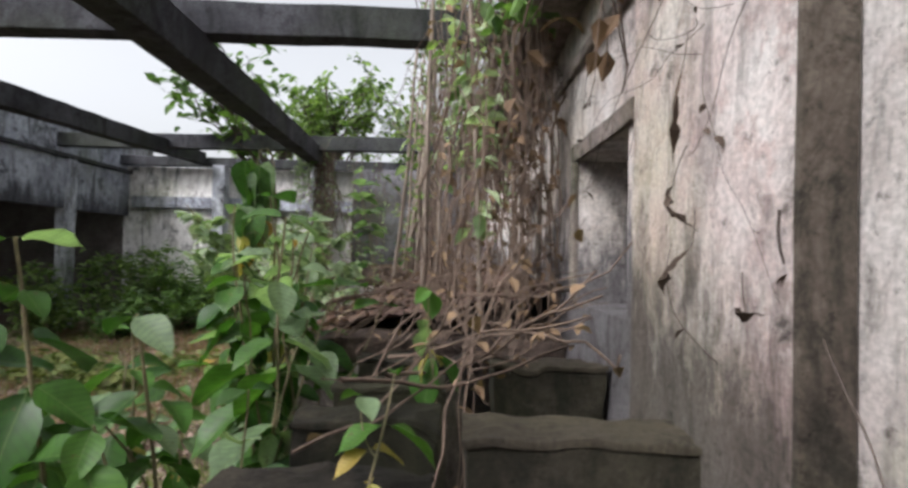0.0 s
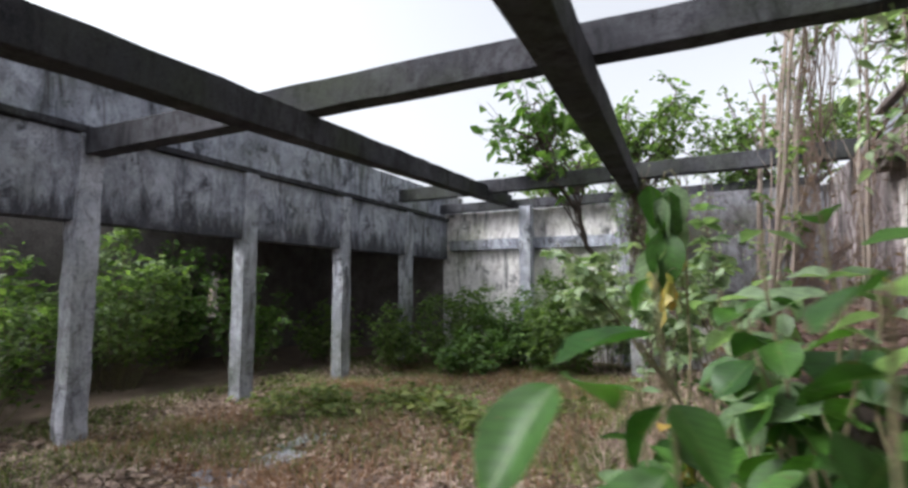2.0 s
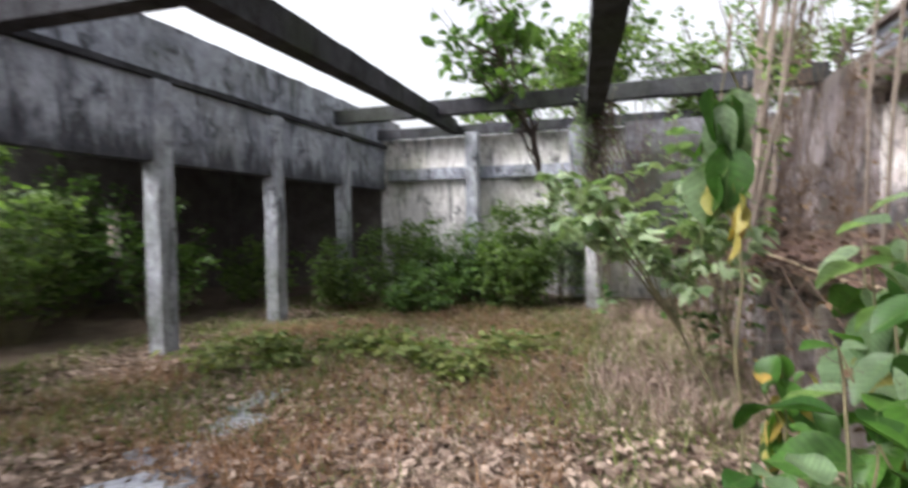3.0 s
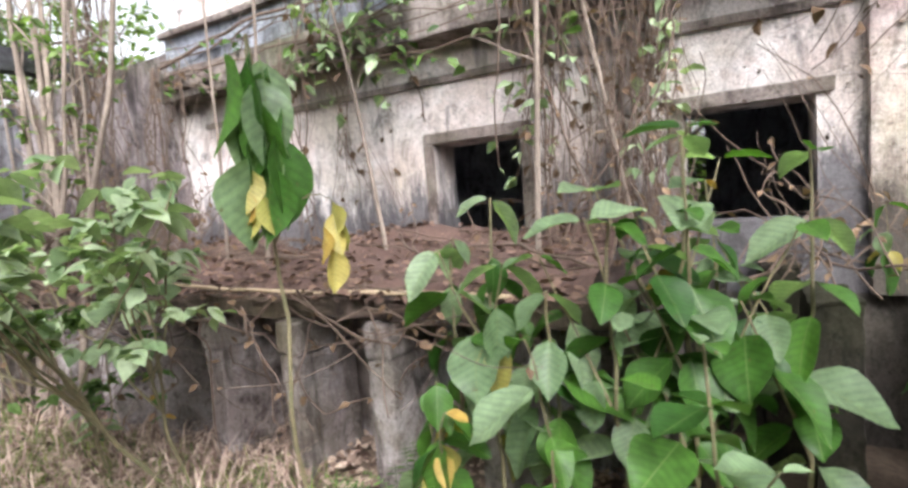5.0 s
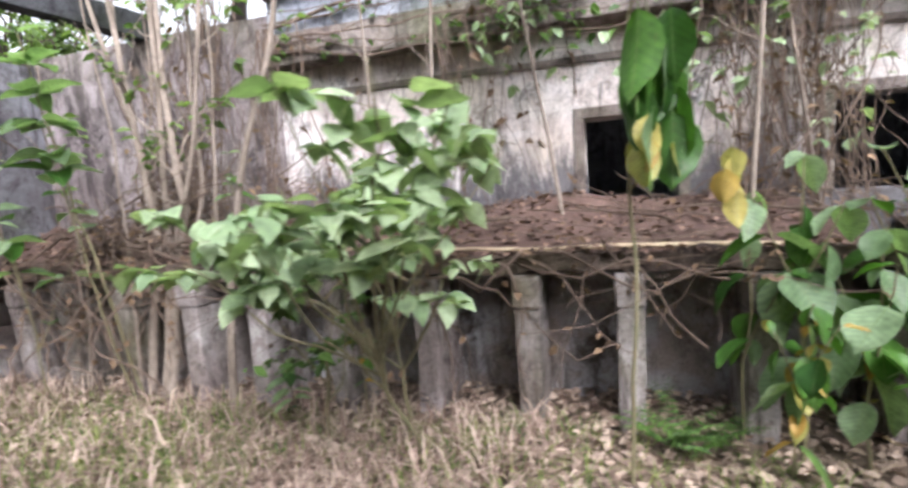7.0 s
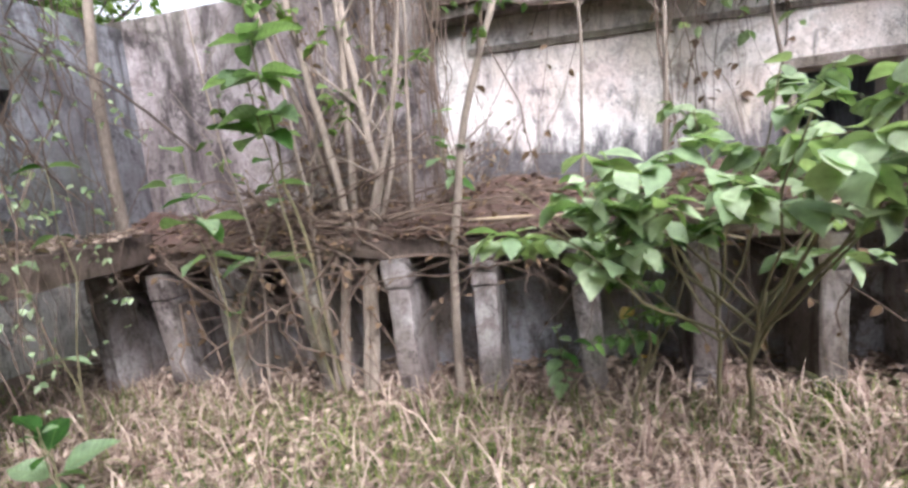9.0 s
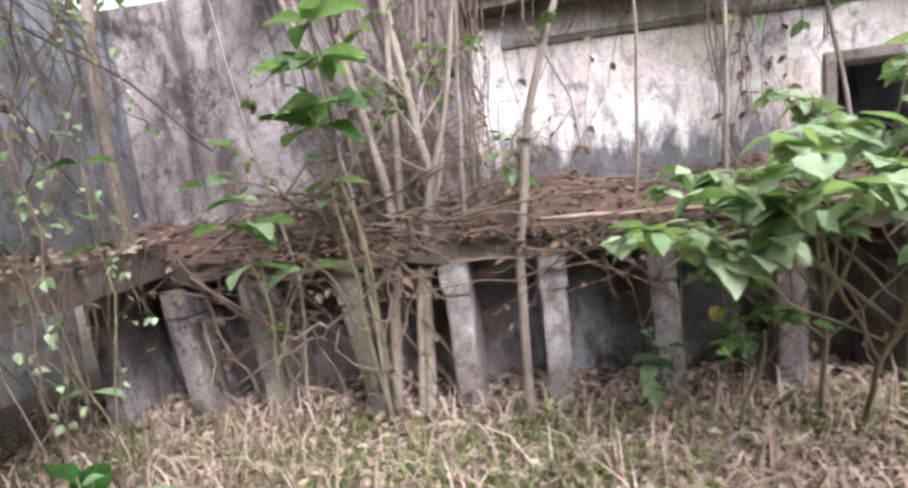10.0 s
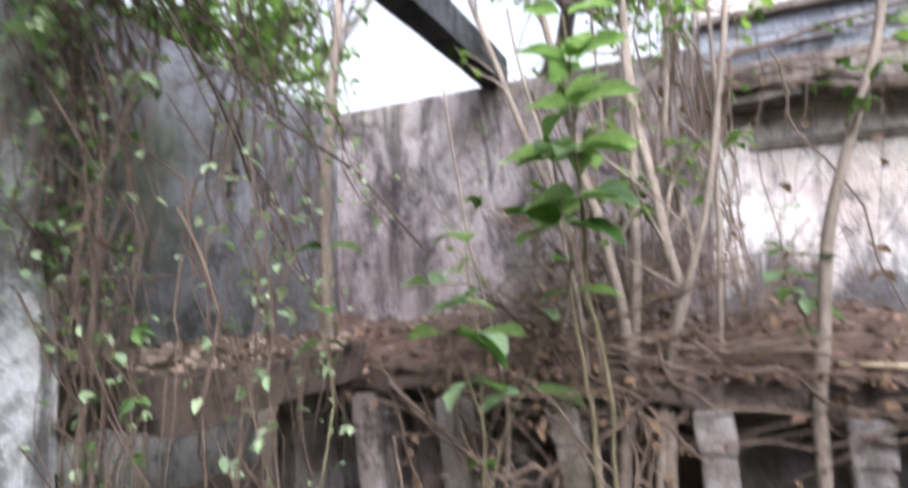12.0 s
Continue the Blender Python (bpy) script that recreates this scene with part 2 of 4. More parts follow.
setting("platform_end_slab", rough_block(-2.2, -0.802, 9.42, 11.2, 1.06, 1.28, 0.16, 0.02, 4), M_SLAB, "cantilevered concrete platform slab end", "platform")
setting("cornice", rough_block(FAC - 0.28, FAC, -4, 7.34, 2.80, 3.08, 0.25, 0.015, 5), M_BROWN, "mouldy projecting concrete cornice with roots", "cornice")
setting("cornice_upper", rough_block(FAC - 0.18, FAC, -4, 7.34, 3.084, 3.42, 0.25, 0.012, 6), M_GREY, "weathered upper cornice band", "cornice")
setting("cornice_cap", rough_block(FAC - 0.25, FAC, -4, 7.34, 3.424, 3.48, 0.25, 0.01, 7), M_BROWN, "thin projecting concrete cap ledge", "cornice")
setting("lintel_band", rough_block(FAC - 0.03, FAC, -4, 7.06, 2.52, 2.58, 0.25, 0.008, 8), M_BROWN, "thin cracked lintel band above the windows", "trim")
setting("pilaster_near", rough_block(FAC - 0.07, FAC - 0.002, 0.95, 1.72, 0.9, 2.796, 0.1, 0.008, 9), M_NEAR, "limewashed pilaster with pink and green stains", "pilaster")
# thin slab that colours the pilaster's side face darker than its front
setting("pilaster_return", rough_block(FAC - 0.066, FAC + 0.036, 0.93, 0.947, 0.9, 2.79, 0.2, 0.004, 13, 0.003), M_RETURN, "dark brown-green side of the pilaster", "pilaster")
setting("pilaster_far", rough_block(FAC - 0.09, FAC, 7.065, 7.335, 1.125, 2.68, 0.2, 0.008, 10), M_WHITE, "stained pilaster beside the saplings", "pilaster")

for k, (px_, py_, w_, d_, a_) in enumerate(((-4.9, 3.75, 0.95, 0.3, 75), (-4.7, 3.1, 0.7, 0.35, 60), (-5.0, 4.5, 0.6, 0.25, 85))):
    bm = rough_block(-w_ / 2, w_ / 2, -d_ / 2, d_ / 2, -0.05, 0.045, 0.08, 0.03, 70 + k, 0.015)
    bmesh.ops.transform(bm, matrix=pose(px_, py_, 0.01, 0, 0, a_), verts=bm.verts[:])
    tagged(part("paving_slab", bm, M_COLUMN), "broken pale concrete slab sunk in the earth", "paving", group="broken paving", kind="structure")
# rooms behind the wall
setting("room_wall_back", wall_mesh("y", 3.4, 0.2, -4, 10.4, 0.9, 4.0, [(2.6, 3.5, 1.2, 2.3)]), M_GREY, "grey inner room wall", "wall")
setting("room_floor", rough_block(FAC + 0.345, 3.4, -4, 10.4, 1.0, 1.12, 0.8, 0.01, 11), M_BROWN, "dirty concrete room floor", "floor")
setting("room_ceiling", rough_block(FAC + 0.345, 3.6, -4, 10.4, 3.0, 3.15, 0.8, 0.01, 12), M_GREY, "dark concrete room ceiling", "ceiling")
setting("room_partition", wall_mesh("x", 3.4, 0.15, FAC + 0.345, 3.4, 1.12, 3.0), M_GREY, "grey room partition", "wall")

# overhead beams
def roof_beam(name, p0, p1, w, h, seed):
    p0, p1 = Vector(p0), Vector(p1)
    d = p1 - p0
    bm = rough_block(0, d.length, -w / 2, w / 2, 0, h, 0.3, 0.01, seed)
    bmesh.ops.transform(bm, matrix=Matrix.Translation(p0) @ d.to_track_quat("X", "Z").to_matrix().to_4x4(), verts=bm.verts[:])
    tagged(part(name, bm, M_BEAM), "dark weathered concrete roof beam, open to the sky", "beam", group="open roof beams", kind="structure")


roof_beam("roof_beam_cross", (-7.4, 3.43, 2.92), (0.7, 4.52, 3.38), 0.2, 0.26, 1)
roof_beam("roof_beam_cross", (-7.4, 9.62, 3.36), (0.5, 8.9, 3.3), 0.2, 0.25, 2)
roof_beam("roof_beam_cross", (-7.2, 11.42, 3.34), (0.4, 11.42, 3.34), 0.2, 0.2, 3)
roof_beam("roof_beam_long", (-3.95, -1.0, 2.50), (-5.41, 11.3, 3.38), 0.21, 0.25, 4)
roof_beam("roof_beam_long", (-1.786, -1.0, 2.75), (-2.53, 9.95, 3.155), 0.25, 0.29, 5)

# colonnade
COLX = -7.22
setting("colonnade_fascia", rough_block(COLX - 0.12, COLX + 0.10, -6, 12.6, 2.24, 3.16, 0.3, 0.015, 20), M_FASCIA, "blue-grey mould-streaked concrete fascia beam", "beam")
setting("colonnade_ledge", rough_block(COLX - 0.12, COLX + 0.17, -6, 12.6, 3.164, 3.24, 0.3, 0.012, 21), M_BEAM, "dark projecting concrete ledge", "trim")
setting("colonnade_parapet", rough_block(COLX - 0.2, COLX + 0.04, -6, 12.6, 3.244, 3.88, 0.3, 0.02, 22), M_GREY, "grey streaked concrete parapet", "wall")
for k in range(-2, 5):
    y = 3.42 + 2.11 * k
    tagged(part("colonnade_column", rough_block(COLX - 0.06, COLX + 0.165, y - 0.08, y + 0.15, -0.1, 3.16, 0.15, 0.014, 30 + k), M_COLUMN),
           "pale grey concrete column streaked with mould", "column", group="colonnade columns", kind="structure")
setting("wall_west", wall_mesh("y", -11.6, 0.2, -6, 14, 0, 3.6, [(8.3, 8.55, 0.9, 1.9), (7.25, 7.4, 0.9, 1.5)]), M_DARK, "overgrown rear wall of the gallery, shade put into its colour", "wall")
# unseen roof slabs, added and sized to keep skylight out of the gallery
setting("gallery_shade_roof_south", rough_block(-9.2, COLX - 0.124, -6, 3.5, 3.2, 3.34, 1.0, 0.01, 25), M_BEAM, "unseen concrete roof slab added to shade the gallery", "ceiling")
setting("gallery_shade_roof", rough_block(-11.4, COLX - 0.124, 6.6, 11.5, 3.2, 3.34, 1.0, 0.01, 23), M_BEAM, "unseen concrete roof slab added to shade the gallery", "ceiling")
# far wall
setting("wall_north", wall_mesh("x", 11.6, 0.2, COLX, FAC, -0.1, 3.34), M_NORTH, "white and grey mouldy wall across the courtyard", "wall")
# west run of the far wall, coloured dark to stand in for shade
setting("wall_north_gallery", wall_mesh("x", 11.62, 0.2, -12, COLX - 0.004, -0.1, 3.34), M_DARK, "end wall of the overgrown gallery, shade put into its colour", "wall")
setting("north_ledge", rough_block(-7.0, FAC, 11.47, 11.6, 2.43, 2.68, 0.3, 0.012, 24), M_GREY, "stained concrete ledge across the far wall", "trim")
for x in (-5.0, -2.9):
    tagged(part("north_column", rough_block(x - 0.13, x + 0.13, 11.2, 11.46, -0.1, 3.36, 0.3, 0.01, x), M_COLUMN), "pale concrete column against the far wall", "column", group="north columns", kind="structure")
tagged(part("courtyard_column", rough_block(-2.62, -2.38, 9.8, 10.04, -0.1, 3.15, 0.12, 0.016, 40), M_FLAKE), "white flaking concrete column wrapped in dry vines", "column", kind="structure")
setting("wall_south", wall_mesh("x", -6.2, 0.2, -12, 4, -0.1, 4.0), M_GREY, "grey concrete wall closing the courtyard", "wall")

# platform piers
for k, y in enumerate((2.75, 3.45, 4.16, 4.80, 5.50, 6.20, 6.86, 7.50, 8.20, 8.86, 9.46, 10.03)):
    lean = {8: -0.16, 9: -0.06, 7: -0.05, 10: -0.10, 5: -0.04}.get(k, 0.0)
    ob = new("platform_pier")
    ob.location = (-0.57, y, 0)
    tagged(ob, "short stained concrete pier with a cracked head holding up the platform", "pier", group="platform piers")
    rr = random.Random(k)
    dx, dy = rr.uniform(-0.03, 0.03), rr.uniform(-0.015, 0.015)
    for nm, z0, z1, ex in (("shaft", -0.1, 0.76, 0.0), ("head", 0.764, 0.972, 0.008)):
        bm = rough_block(-0.84 - ex, -0.3, y - 0.08 - ex, y + 0.08 + ex, z0, z1, 0.09, 0.016, 50 + k, 0.022)
        for v in bm.verts:
            v.co.y += lean * (0.95 - v.co.z) + dy
            v.co.x += dx
        o = part(nm, bm, M_PIER, ob)
        o.matrix_parent_inverse = Matrix.Translation(ob.location).inverted()
for y, x0, x1, z in ((1.05, -0.56, -0.12, 1.10), (1.5, -0.52, -0.12, 1.10), (1.95, -0.5, -0.1, 1.08), (2.45, -0.5, 0.0, 1.08), (1.25, -0.04, 0.5, 1.15), (2.1, 0.1, 0.54, 1.14)):
    ob = new("stub_wall")
    ob.location = ((x0 + x1) / 2, y + 0.085, -0.1)
    tagged(ob, "low broken mossy concrete stub wall", "stub wall", group="broken stub walls")
    rr = random.Random(int(y * 100))
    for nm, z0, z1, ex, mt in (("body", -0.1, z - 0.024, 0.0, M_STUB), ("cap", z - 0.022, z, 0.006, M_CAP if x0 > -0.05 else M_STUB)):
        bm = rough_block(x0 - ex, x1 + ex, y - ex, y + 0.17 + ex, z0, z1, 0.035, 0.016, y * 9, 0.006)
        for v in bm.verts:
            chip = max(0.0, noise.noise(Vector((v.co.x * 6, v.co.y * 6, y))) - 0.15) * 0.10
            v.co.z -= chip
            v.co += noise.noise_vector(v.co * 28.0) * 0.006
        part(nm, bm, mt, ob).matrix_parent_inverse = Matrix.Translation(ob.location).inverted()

# soil heaped on the platform against the wall
def heap_z(x, y):
    p = Vector((x, y, 0))
    t = max(0.0, (x + 0.72) / 1.27)
    return 1.11 + (0.25 + 0.14 * noise.noise(p * 1.1)) * t ** 0.6 + 0.05 * noise.noise(p * 4.3) + 0.025 * noise.noise(p * 11)


bm = bmesh.new()
heap = {}
for i in range(22):
    for j in range(130):
        x, y = -0.72 + 1.27 * i / 21, 3.0 + 7.5 * j / 129
        heap[i, j] = bm.verts.new((x, y, heap_z(x, y)))
for i in range(21):
    for j in range(129):
        bm.faces.new([heap[i, j], heap[i + 1, j], heap[i + 1, j + 1], heap[i, j + 1]])
setting("soil_heap", bm, M_SOIL, "reddish soil and rubble heaped on the platform", "soil", True)

# window surrounds
def window_surround(name, y0, y1, z0, z1, pieces=4):
    w = new(name)
    w.location = (FAC, (y0 + y1) / 2, z0)
    tagged(w, "glassless window opening with a broken brown concrete surround", "window", group="wall windows", kind="structure")
    a = 0.09
    for nm, b_ in (("head", (y0 - a, y1 + a, z1 + 0.003, z1 + a)), ("jamb", (y1 + 0.003, y1 + a, z0, z1)), ("jamb", (y0 - a, y0 - 0.003, z0, z1)), ("sill", (y0 - a, y1 + a, z0 - 0.07, z0 - 0.003)))[:pieces]:
        o = part(nm, rough_block(FAC - 0.028, FAC + 0.0, b_[0], b_[1], b_[2], b_[3], 0.1, 0.008, b_[0]), M_BROWN, w)
        o.matrix_parent_inverse = Matrix.Translation(w.location).inverted()


window_surround("window_1", *W1)
window_surround("window_2", *W2, 2)

# ---- plants ----
def leaf_material(name, a, c, rough=0.52, through_=0.35, island=False, veins=False):
    m, n, l, b = nodes_of(name, rough)
    if island:
        r = n.new("ShaderNodeNewGeometry").outputs["Random Per Island"]
    else:
        r = n.new("ShaderNodeObjectInfo").outputs["Random"]
    col = ramp(n, l, r, [(0.0, a), (1.0, c)])
    col = mix(n, l, 1.0, col, ramp(n, l, tex(n, l, 18, 5), [(0.3, (0.65, 0.65, 0.65)), (0.7, (1.2, 1.2, 1.2))]), "MULTIPLY")
    if veins:
        o = n.new("ShaderNodeTexCoord").outputs["Object"]
        xyz = n.new("ShaderNodeSeparateXYZ")
        l.new(o, xyz.inputs[0])

        def calc(op, a_, c_=0.0):
            k = n.new("ShaderNodeMath")
            k.operation = op
            for sock, v in zip(k.inputs, (a_, c_)):
                if hasattr(v, "is_output"):
                    l.new(v, sock)
                else:
                    sock.default_value = v
            return k.outputs[0]
        ax = calc("ABSOLUTE", xyz.outputs["X"])
        rib = calc("SINE", calc("MULTIPLY", calc("SUBTRACT", xyz.outputs["Y"], calc("MULTIPLY", ax, 0.8)), 62.0))
        col = mix(n, l, 1.0, col, ramp(n, l, calc("MULTIPLY_ADD", rib, 0.5), [(0.0, (0.93, 0.93, 0.93)), (0.40, (1.0, 1.0, 1.0)), (0.5, (1.08, 1.08, 1.05))]), "MULTIPLY")
        col = mix(n, l, ramp(n, l, ax, [(0.004, (0.5, 0.5, 0.5)), (0.010, (0, 0, 0))]), col, (0.16, 0.21, 0.085))
        col = mix(n, l, ramp(n, l, tex(n, l, 30, 6, 0.7), [(0.64, (0, 0, 0)), (0.68, (0.8, 0.8, 0.8))]), col, (0.10, 0.07, 0.03))
    l.new(col, b.inputs["Base Color"])
    b.inputs["Specular IOR Level"].default_value = 0.32
    t = n.new("ShaderNodeBsdfTranslucent")
    l.new(mix(n, l, 1.0, col, (1.3, 1.5, 0.7), "MULTIPLY"), t.inputs["Color"])
    s_ = n.new("ShaderNodeMixShader")
    s_.inputs[0].default_value = through_
    l.new(b.outputs[0], s_.inputs[1])
    l.new(t.outputs[0], s_.inputs[2])
    l.new(s_.outputs[0], n["Material Output"].inputs["Surface"])
    bump(n, l, b, tex(n, l, 55, 4), 0.25, 0.004)
    return m


L_BROAD = leaf_material("broad_leaf_green", (0.022, 0.066, 0.012), (0.07, 0.16, 0.026), 0.45, veins=True)
L_PALE = leaf_material("broad_leaf_pale", (0.13, 0.20, 0.105), (0.26, 0.35, 0.215), 0.42, through_=0.5, veins=True)
L_YELLOW = leaf_material("yellowing_leaf", (0.30, 0.29, 0.085), (0.36, 0.21, 0.05), veins=True)
L_DRY = leaf_material("dry_leaf", (0.10, 0.06, 0.035), (0.24, 0.16, 0.10), 0.8, 0.15)
L_DEAD = leaf_material("shrivelled_leaf", (0.035, 0.024, 0.018), (0.08, 0.055, 0.04), 0.85, 0.05)
L_SMALL = leaf_material("small_leaf_green", (0.035, 0.075, 0.02), (0.14, 0.24, 0.06), island=True)
L_CANOPY = leaf_material("canopy_leaf_green", (0.05, 0.09, 0.028), (0.19, 0.27, 0.09), through_=0.5, island=True)
L_LIGHT = leaf_material("sapling_leaf_green", (0.17, 0.25, 0.13), (0.42, 0.50, 0.33), island=True)
L_GRASS = leaf_material("grass_green", (0.07, 0.115, 0.028), (0.23, 0.25, 0.085), 0.6, 0.3, True)
L_STRAW = leaf_material("dry_straw", (0.18, 0.115, 0.10), (0.54, 0.415, 0.355), 0.8, 0.2, True)
L_RED = leaf_material("reddish_dry_grass", (0.15, 0.075, 0.045), (0.34, 0.20, 0.12), 0.8, 0.2, True)
L_PLAT = leaf_material("rotting_leaf_brown", (0.04, 0.023, 0.019), (0.25, 0.16, 0.125), 0.8, 0.1, True)
L_LITTER = leaf_material("fallen_leaf_brown", (0.075, 0.042, 0.03), (0.52, 0.40, 0.33), 0.75, 0.1, True)
M_STEM = simple("green_brown_stem", (0.12, 0.12, 0.06), (0.20, 0.16, 0.09), 14, 0.8)
M_BARK = simple("pale_bark", (0.29, 0.235, 0.195), (0.13, 0.10, 0.08), 7, 0.9, stretch=(1, 1, 0.3))
M_VINE = simple("dry_vine_bark", (0.17, 0.12, 0.09), (0.075, 0.05, 0.038), 12, 0.9)
M_DARKBARK = simple("dark_bark", (0.10, 0.075, 0.06), (0.06, 0.045, 0.04), 9, 0.95)
M_BAMBOO = simple("weathered_cane", (0.52, 0.42, 0.28), (0.40, 0.30, 0.19), 8, 0.6)
rng = random.Random(11)


class Shape:
    """Vertices and faces gathered for one mesh."""

    def __init__(self):
        self.v, self.f = [], []

    def tube(self, pts, r0, r1, sides=5, power=1.0):
        n0, m = len(self.v), len(pts)
        for i, p in enumerate(pts):
            d = (pts[min(i + 1, m - 1)] - pts[max(i - 1, 0)])
            d = d.normalized() if d.length > 1e-6 else Vector((0, 0, 1))
            a = d.cross(Vector((0.31, 0.9, 0.2))).normalized()
            c = d.cross(a)
            r = r0 + (r1 - r0) * (i / (m - 1)) ** power
            for k in range(sides):
                t = 2 * math.pi * k / sides
                self.v.append(p + (a * math.cos(t) + c * math.sin(t)) * r)
        for i in range(m - 1):
            for k in range(sides):
                q = (k + 1) % sides
                self.f.append((n0 + i * sides + k, n0 + i * sides + q, n0 + (i + 1) * sides + q, n0 + (i + 1) * sides + k))
        self.f.append(tuple(n0 + (m - 1) * sides + k for k in range(sides)))

    def leaf(self, p, d, size, wide=0.45, fold=0.25, r=rng):
        """A small pointed leaf, folded along its midrib."""
        d = d.normalized()
        s = d.cross(Vector((r.uniform(-0.9, 0.9), r.uniform(-0.9, 0.9), 1))).normalized()
        u = s.cross(d)
        n0 = len(self.v)
        w, sag = size * wide * 0.5, r.uniform(0.05, 0.3)
        m1, m2 = p + d * size * 0.34 - u * size * sag * 0.1, p + d * size * 0.68 - u * size * sag * 0.4
        h = u * w * fold
        self.v += [p, m1, m1 + s * w + h, m1 - s * w + h, m2, m2 + s * w * 0.72 + h, m2 - s * w * 0.72 + h, p + d * size - u * size * sag]
        self.f += [(n0, n0 + 2, n0 + 1), (n0, n0 + 1, n0 + 3), (n0 + 1, n0 + 2, n0 + 5, n0 + 4), (n0 + 3, n0 + 1, n0 + 4, n0 + 6), (n0 + 4, n0 + 5, n0 + 7), (n0 + 6, n0 + 4, n0 + 7)]

    def round_leaf(self, p, d, size, wide, r):
        """A broad heart-shaped leaf, gently cupped and drooping at the tip."""
        d = d.normalized()
        s = d.cross(Vector((r.uniform(-0.6, 0.6), r.uniform(-0.6, 0.6), 1))).normalized()
        u = s.cross(d)
        n0, w, sag = len(self.v), size * wide * 0.5, r.uniform(0.1, 0.35)
        prof = ((0.0, 0.30), (0.16, 0.86), (0.36, 1.0), (0.58, 0.80), (0.80, 0.40))
        for t, k in prof:
            m = p + d * size * (t + 0.12) - u * size * sag * t * t
            self.v += [m + s * w * k + u * w * k * 0.16 - d * size * (0.10 if t == 0 else 0), m, m - s * w * k + u * w * k * 0.16 - d * size * (0.10 if t == 0 else 0)]
        self.v += [p, p + d * size * 1.12 - u * size * sag * 1.1]
        for i in range(4):
            for k in (0, 1):
                self.f.append((n0 + 3 * i + k, n0 + 3 * i + k + 1, n0 + 3 * i + k + 4, n0 + 3 * i + k + 3))
        self.f += [(n0 + 12, n0 + 13, n0 + 16), (n0 + 13, n0 + 14, n0 + 16), (n0 + 15, n0 + 1, n0), (n0 + 15, n0 + 2, n0 + 1)]

    def make(self, name, material, parent=None, label="", smooth=False):
        me = bpy.data.meshes.new(name)
        me.from_pydata(self.v, [], self.f)
        me.materials.append(material)
        if smooth:
            me.polygons.foreach_set("use_smooth", [True] * len(me.polygons))
        ob = new(name, me)
        if parent is not None:
            ob.parent = parent
            ob.matrix_parent_inverse = Matrix.Translation(parent.location).inverted()
        if label:
            ob["label"] = label
        return ob


def curve_pts(a, c, n, wander, r, sag=0.0):
    a, c = Vector(a), Vector(c)
    off = Vector((r.uniform(-9, 9), r.uniform(-9, 9), r.uniform(-9, 9)))
    out = []
    for i in range(n + 1):
        t = i / n
        p = a.lerp(c, t)
        w = math.sin(math.pi * t) ** 0.7 if 0 < t < 1 else 0
        out.append(p + noise.noise_vector(off + p * 1.8) * wander * w + noise.noise_vector(off * 2 + p * 6) * wander * 0.25 * w - Vector((0, 0, sag * 4 * t * (1 - t))))
    return out


def leaf_blade(name, wide, curl, wave, seed):
    """An ovate leaf of length 1 along +y on a short stalk, with a folded midrib, drooping tip and waved edge."""
    r = random.Random(seed)
    prof = [(0.0, 0.02), (0.09, 0.02), (0.13, 0.26), (0.21, 0.62), (0.33, 0.90), (0.47, 1.0), (0.61, 0.95), (0.75, 0.75), (0.87, 0.44), (0.95, 0.17), (1.0, 0.01)]
    v, f = [], []
    for i, (t, w) in enumerate(prof):
        for j in (-1, -0.5, 0, 0.5, 1):
            x = j * w * wide / 2
            z = abs(j) * w * 0.10 - curl * t * t + (wave * math.sin(9 * t + 2 * j + seed) * abs(j) if w > 0.1 else 0)
            v.append((x, t + 0.02 * abs(j) * r.uniform(-1, 1), z - (0.012 if j == 0 and w > 0.1 else 0)))
    for i in range(len(prof) - 1):
        for j in range(4):
            f.append((5 * i + j, 5 * i + j + 1, 5 * i + j + 6, 5 * i + j + 5))
    me = bpy.data.meshes.new(name)
    me.from_pydata(v, [], f)
    me.polygons.foreach_set("use_smooth", [True] * len(f))
    return me


BLADES = {}
for key, mat in (("green", L_BROAD), ("pale", L_PALE), ("yellow", L_YELLOW), ("dry", L_DRY), ("dead", L_DEAD)):
    BLADES[key] = []
    for q in range(3):
        me = leaf_blade("leaf_" + key, (0.58, 0.50, 0.66)[q] * (0.7 if key == "dry" else 0.5 if key == "dead" else 1), (0.22, 0.35, 0.12)[q] * (2.2 if key == "dry" else 3.5 if key == "dead" else 1), (0.06 if key == "dead" else 0.02) + 0.01 * q, q + len(key))
        me.materials.append(mat)
        BLADES[key].append(me)


def put_leaf(parent, at, az, droop, size, key, r, roll=0.0):
    ob = new("leaf", BLADES[key][r.randrange(3)])
    ob.parent = parent
    m = Matrix.Translation(Vector(at) - parent.location) @ pose(0, 0, 0, 0, 0, az) @ pose(0, 0, 0, -droop, 0, 0) @ pose(0, 0, 0, 0, roll, 0) @ Matrix.Scale(size, 4)
    ob.matrix_basis = m
    if key in ("yellow", "dry", "dead"):
        ob["label"] = {"yellow": "yellowing leaf", "dry": "withered brown leaf", "dead": "shrivelled dark leaf"}[key]
    return ob


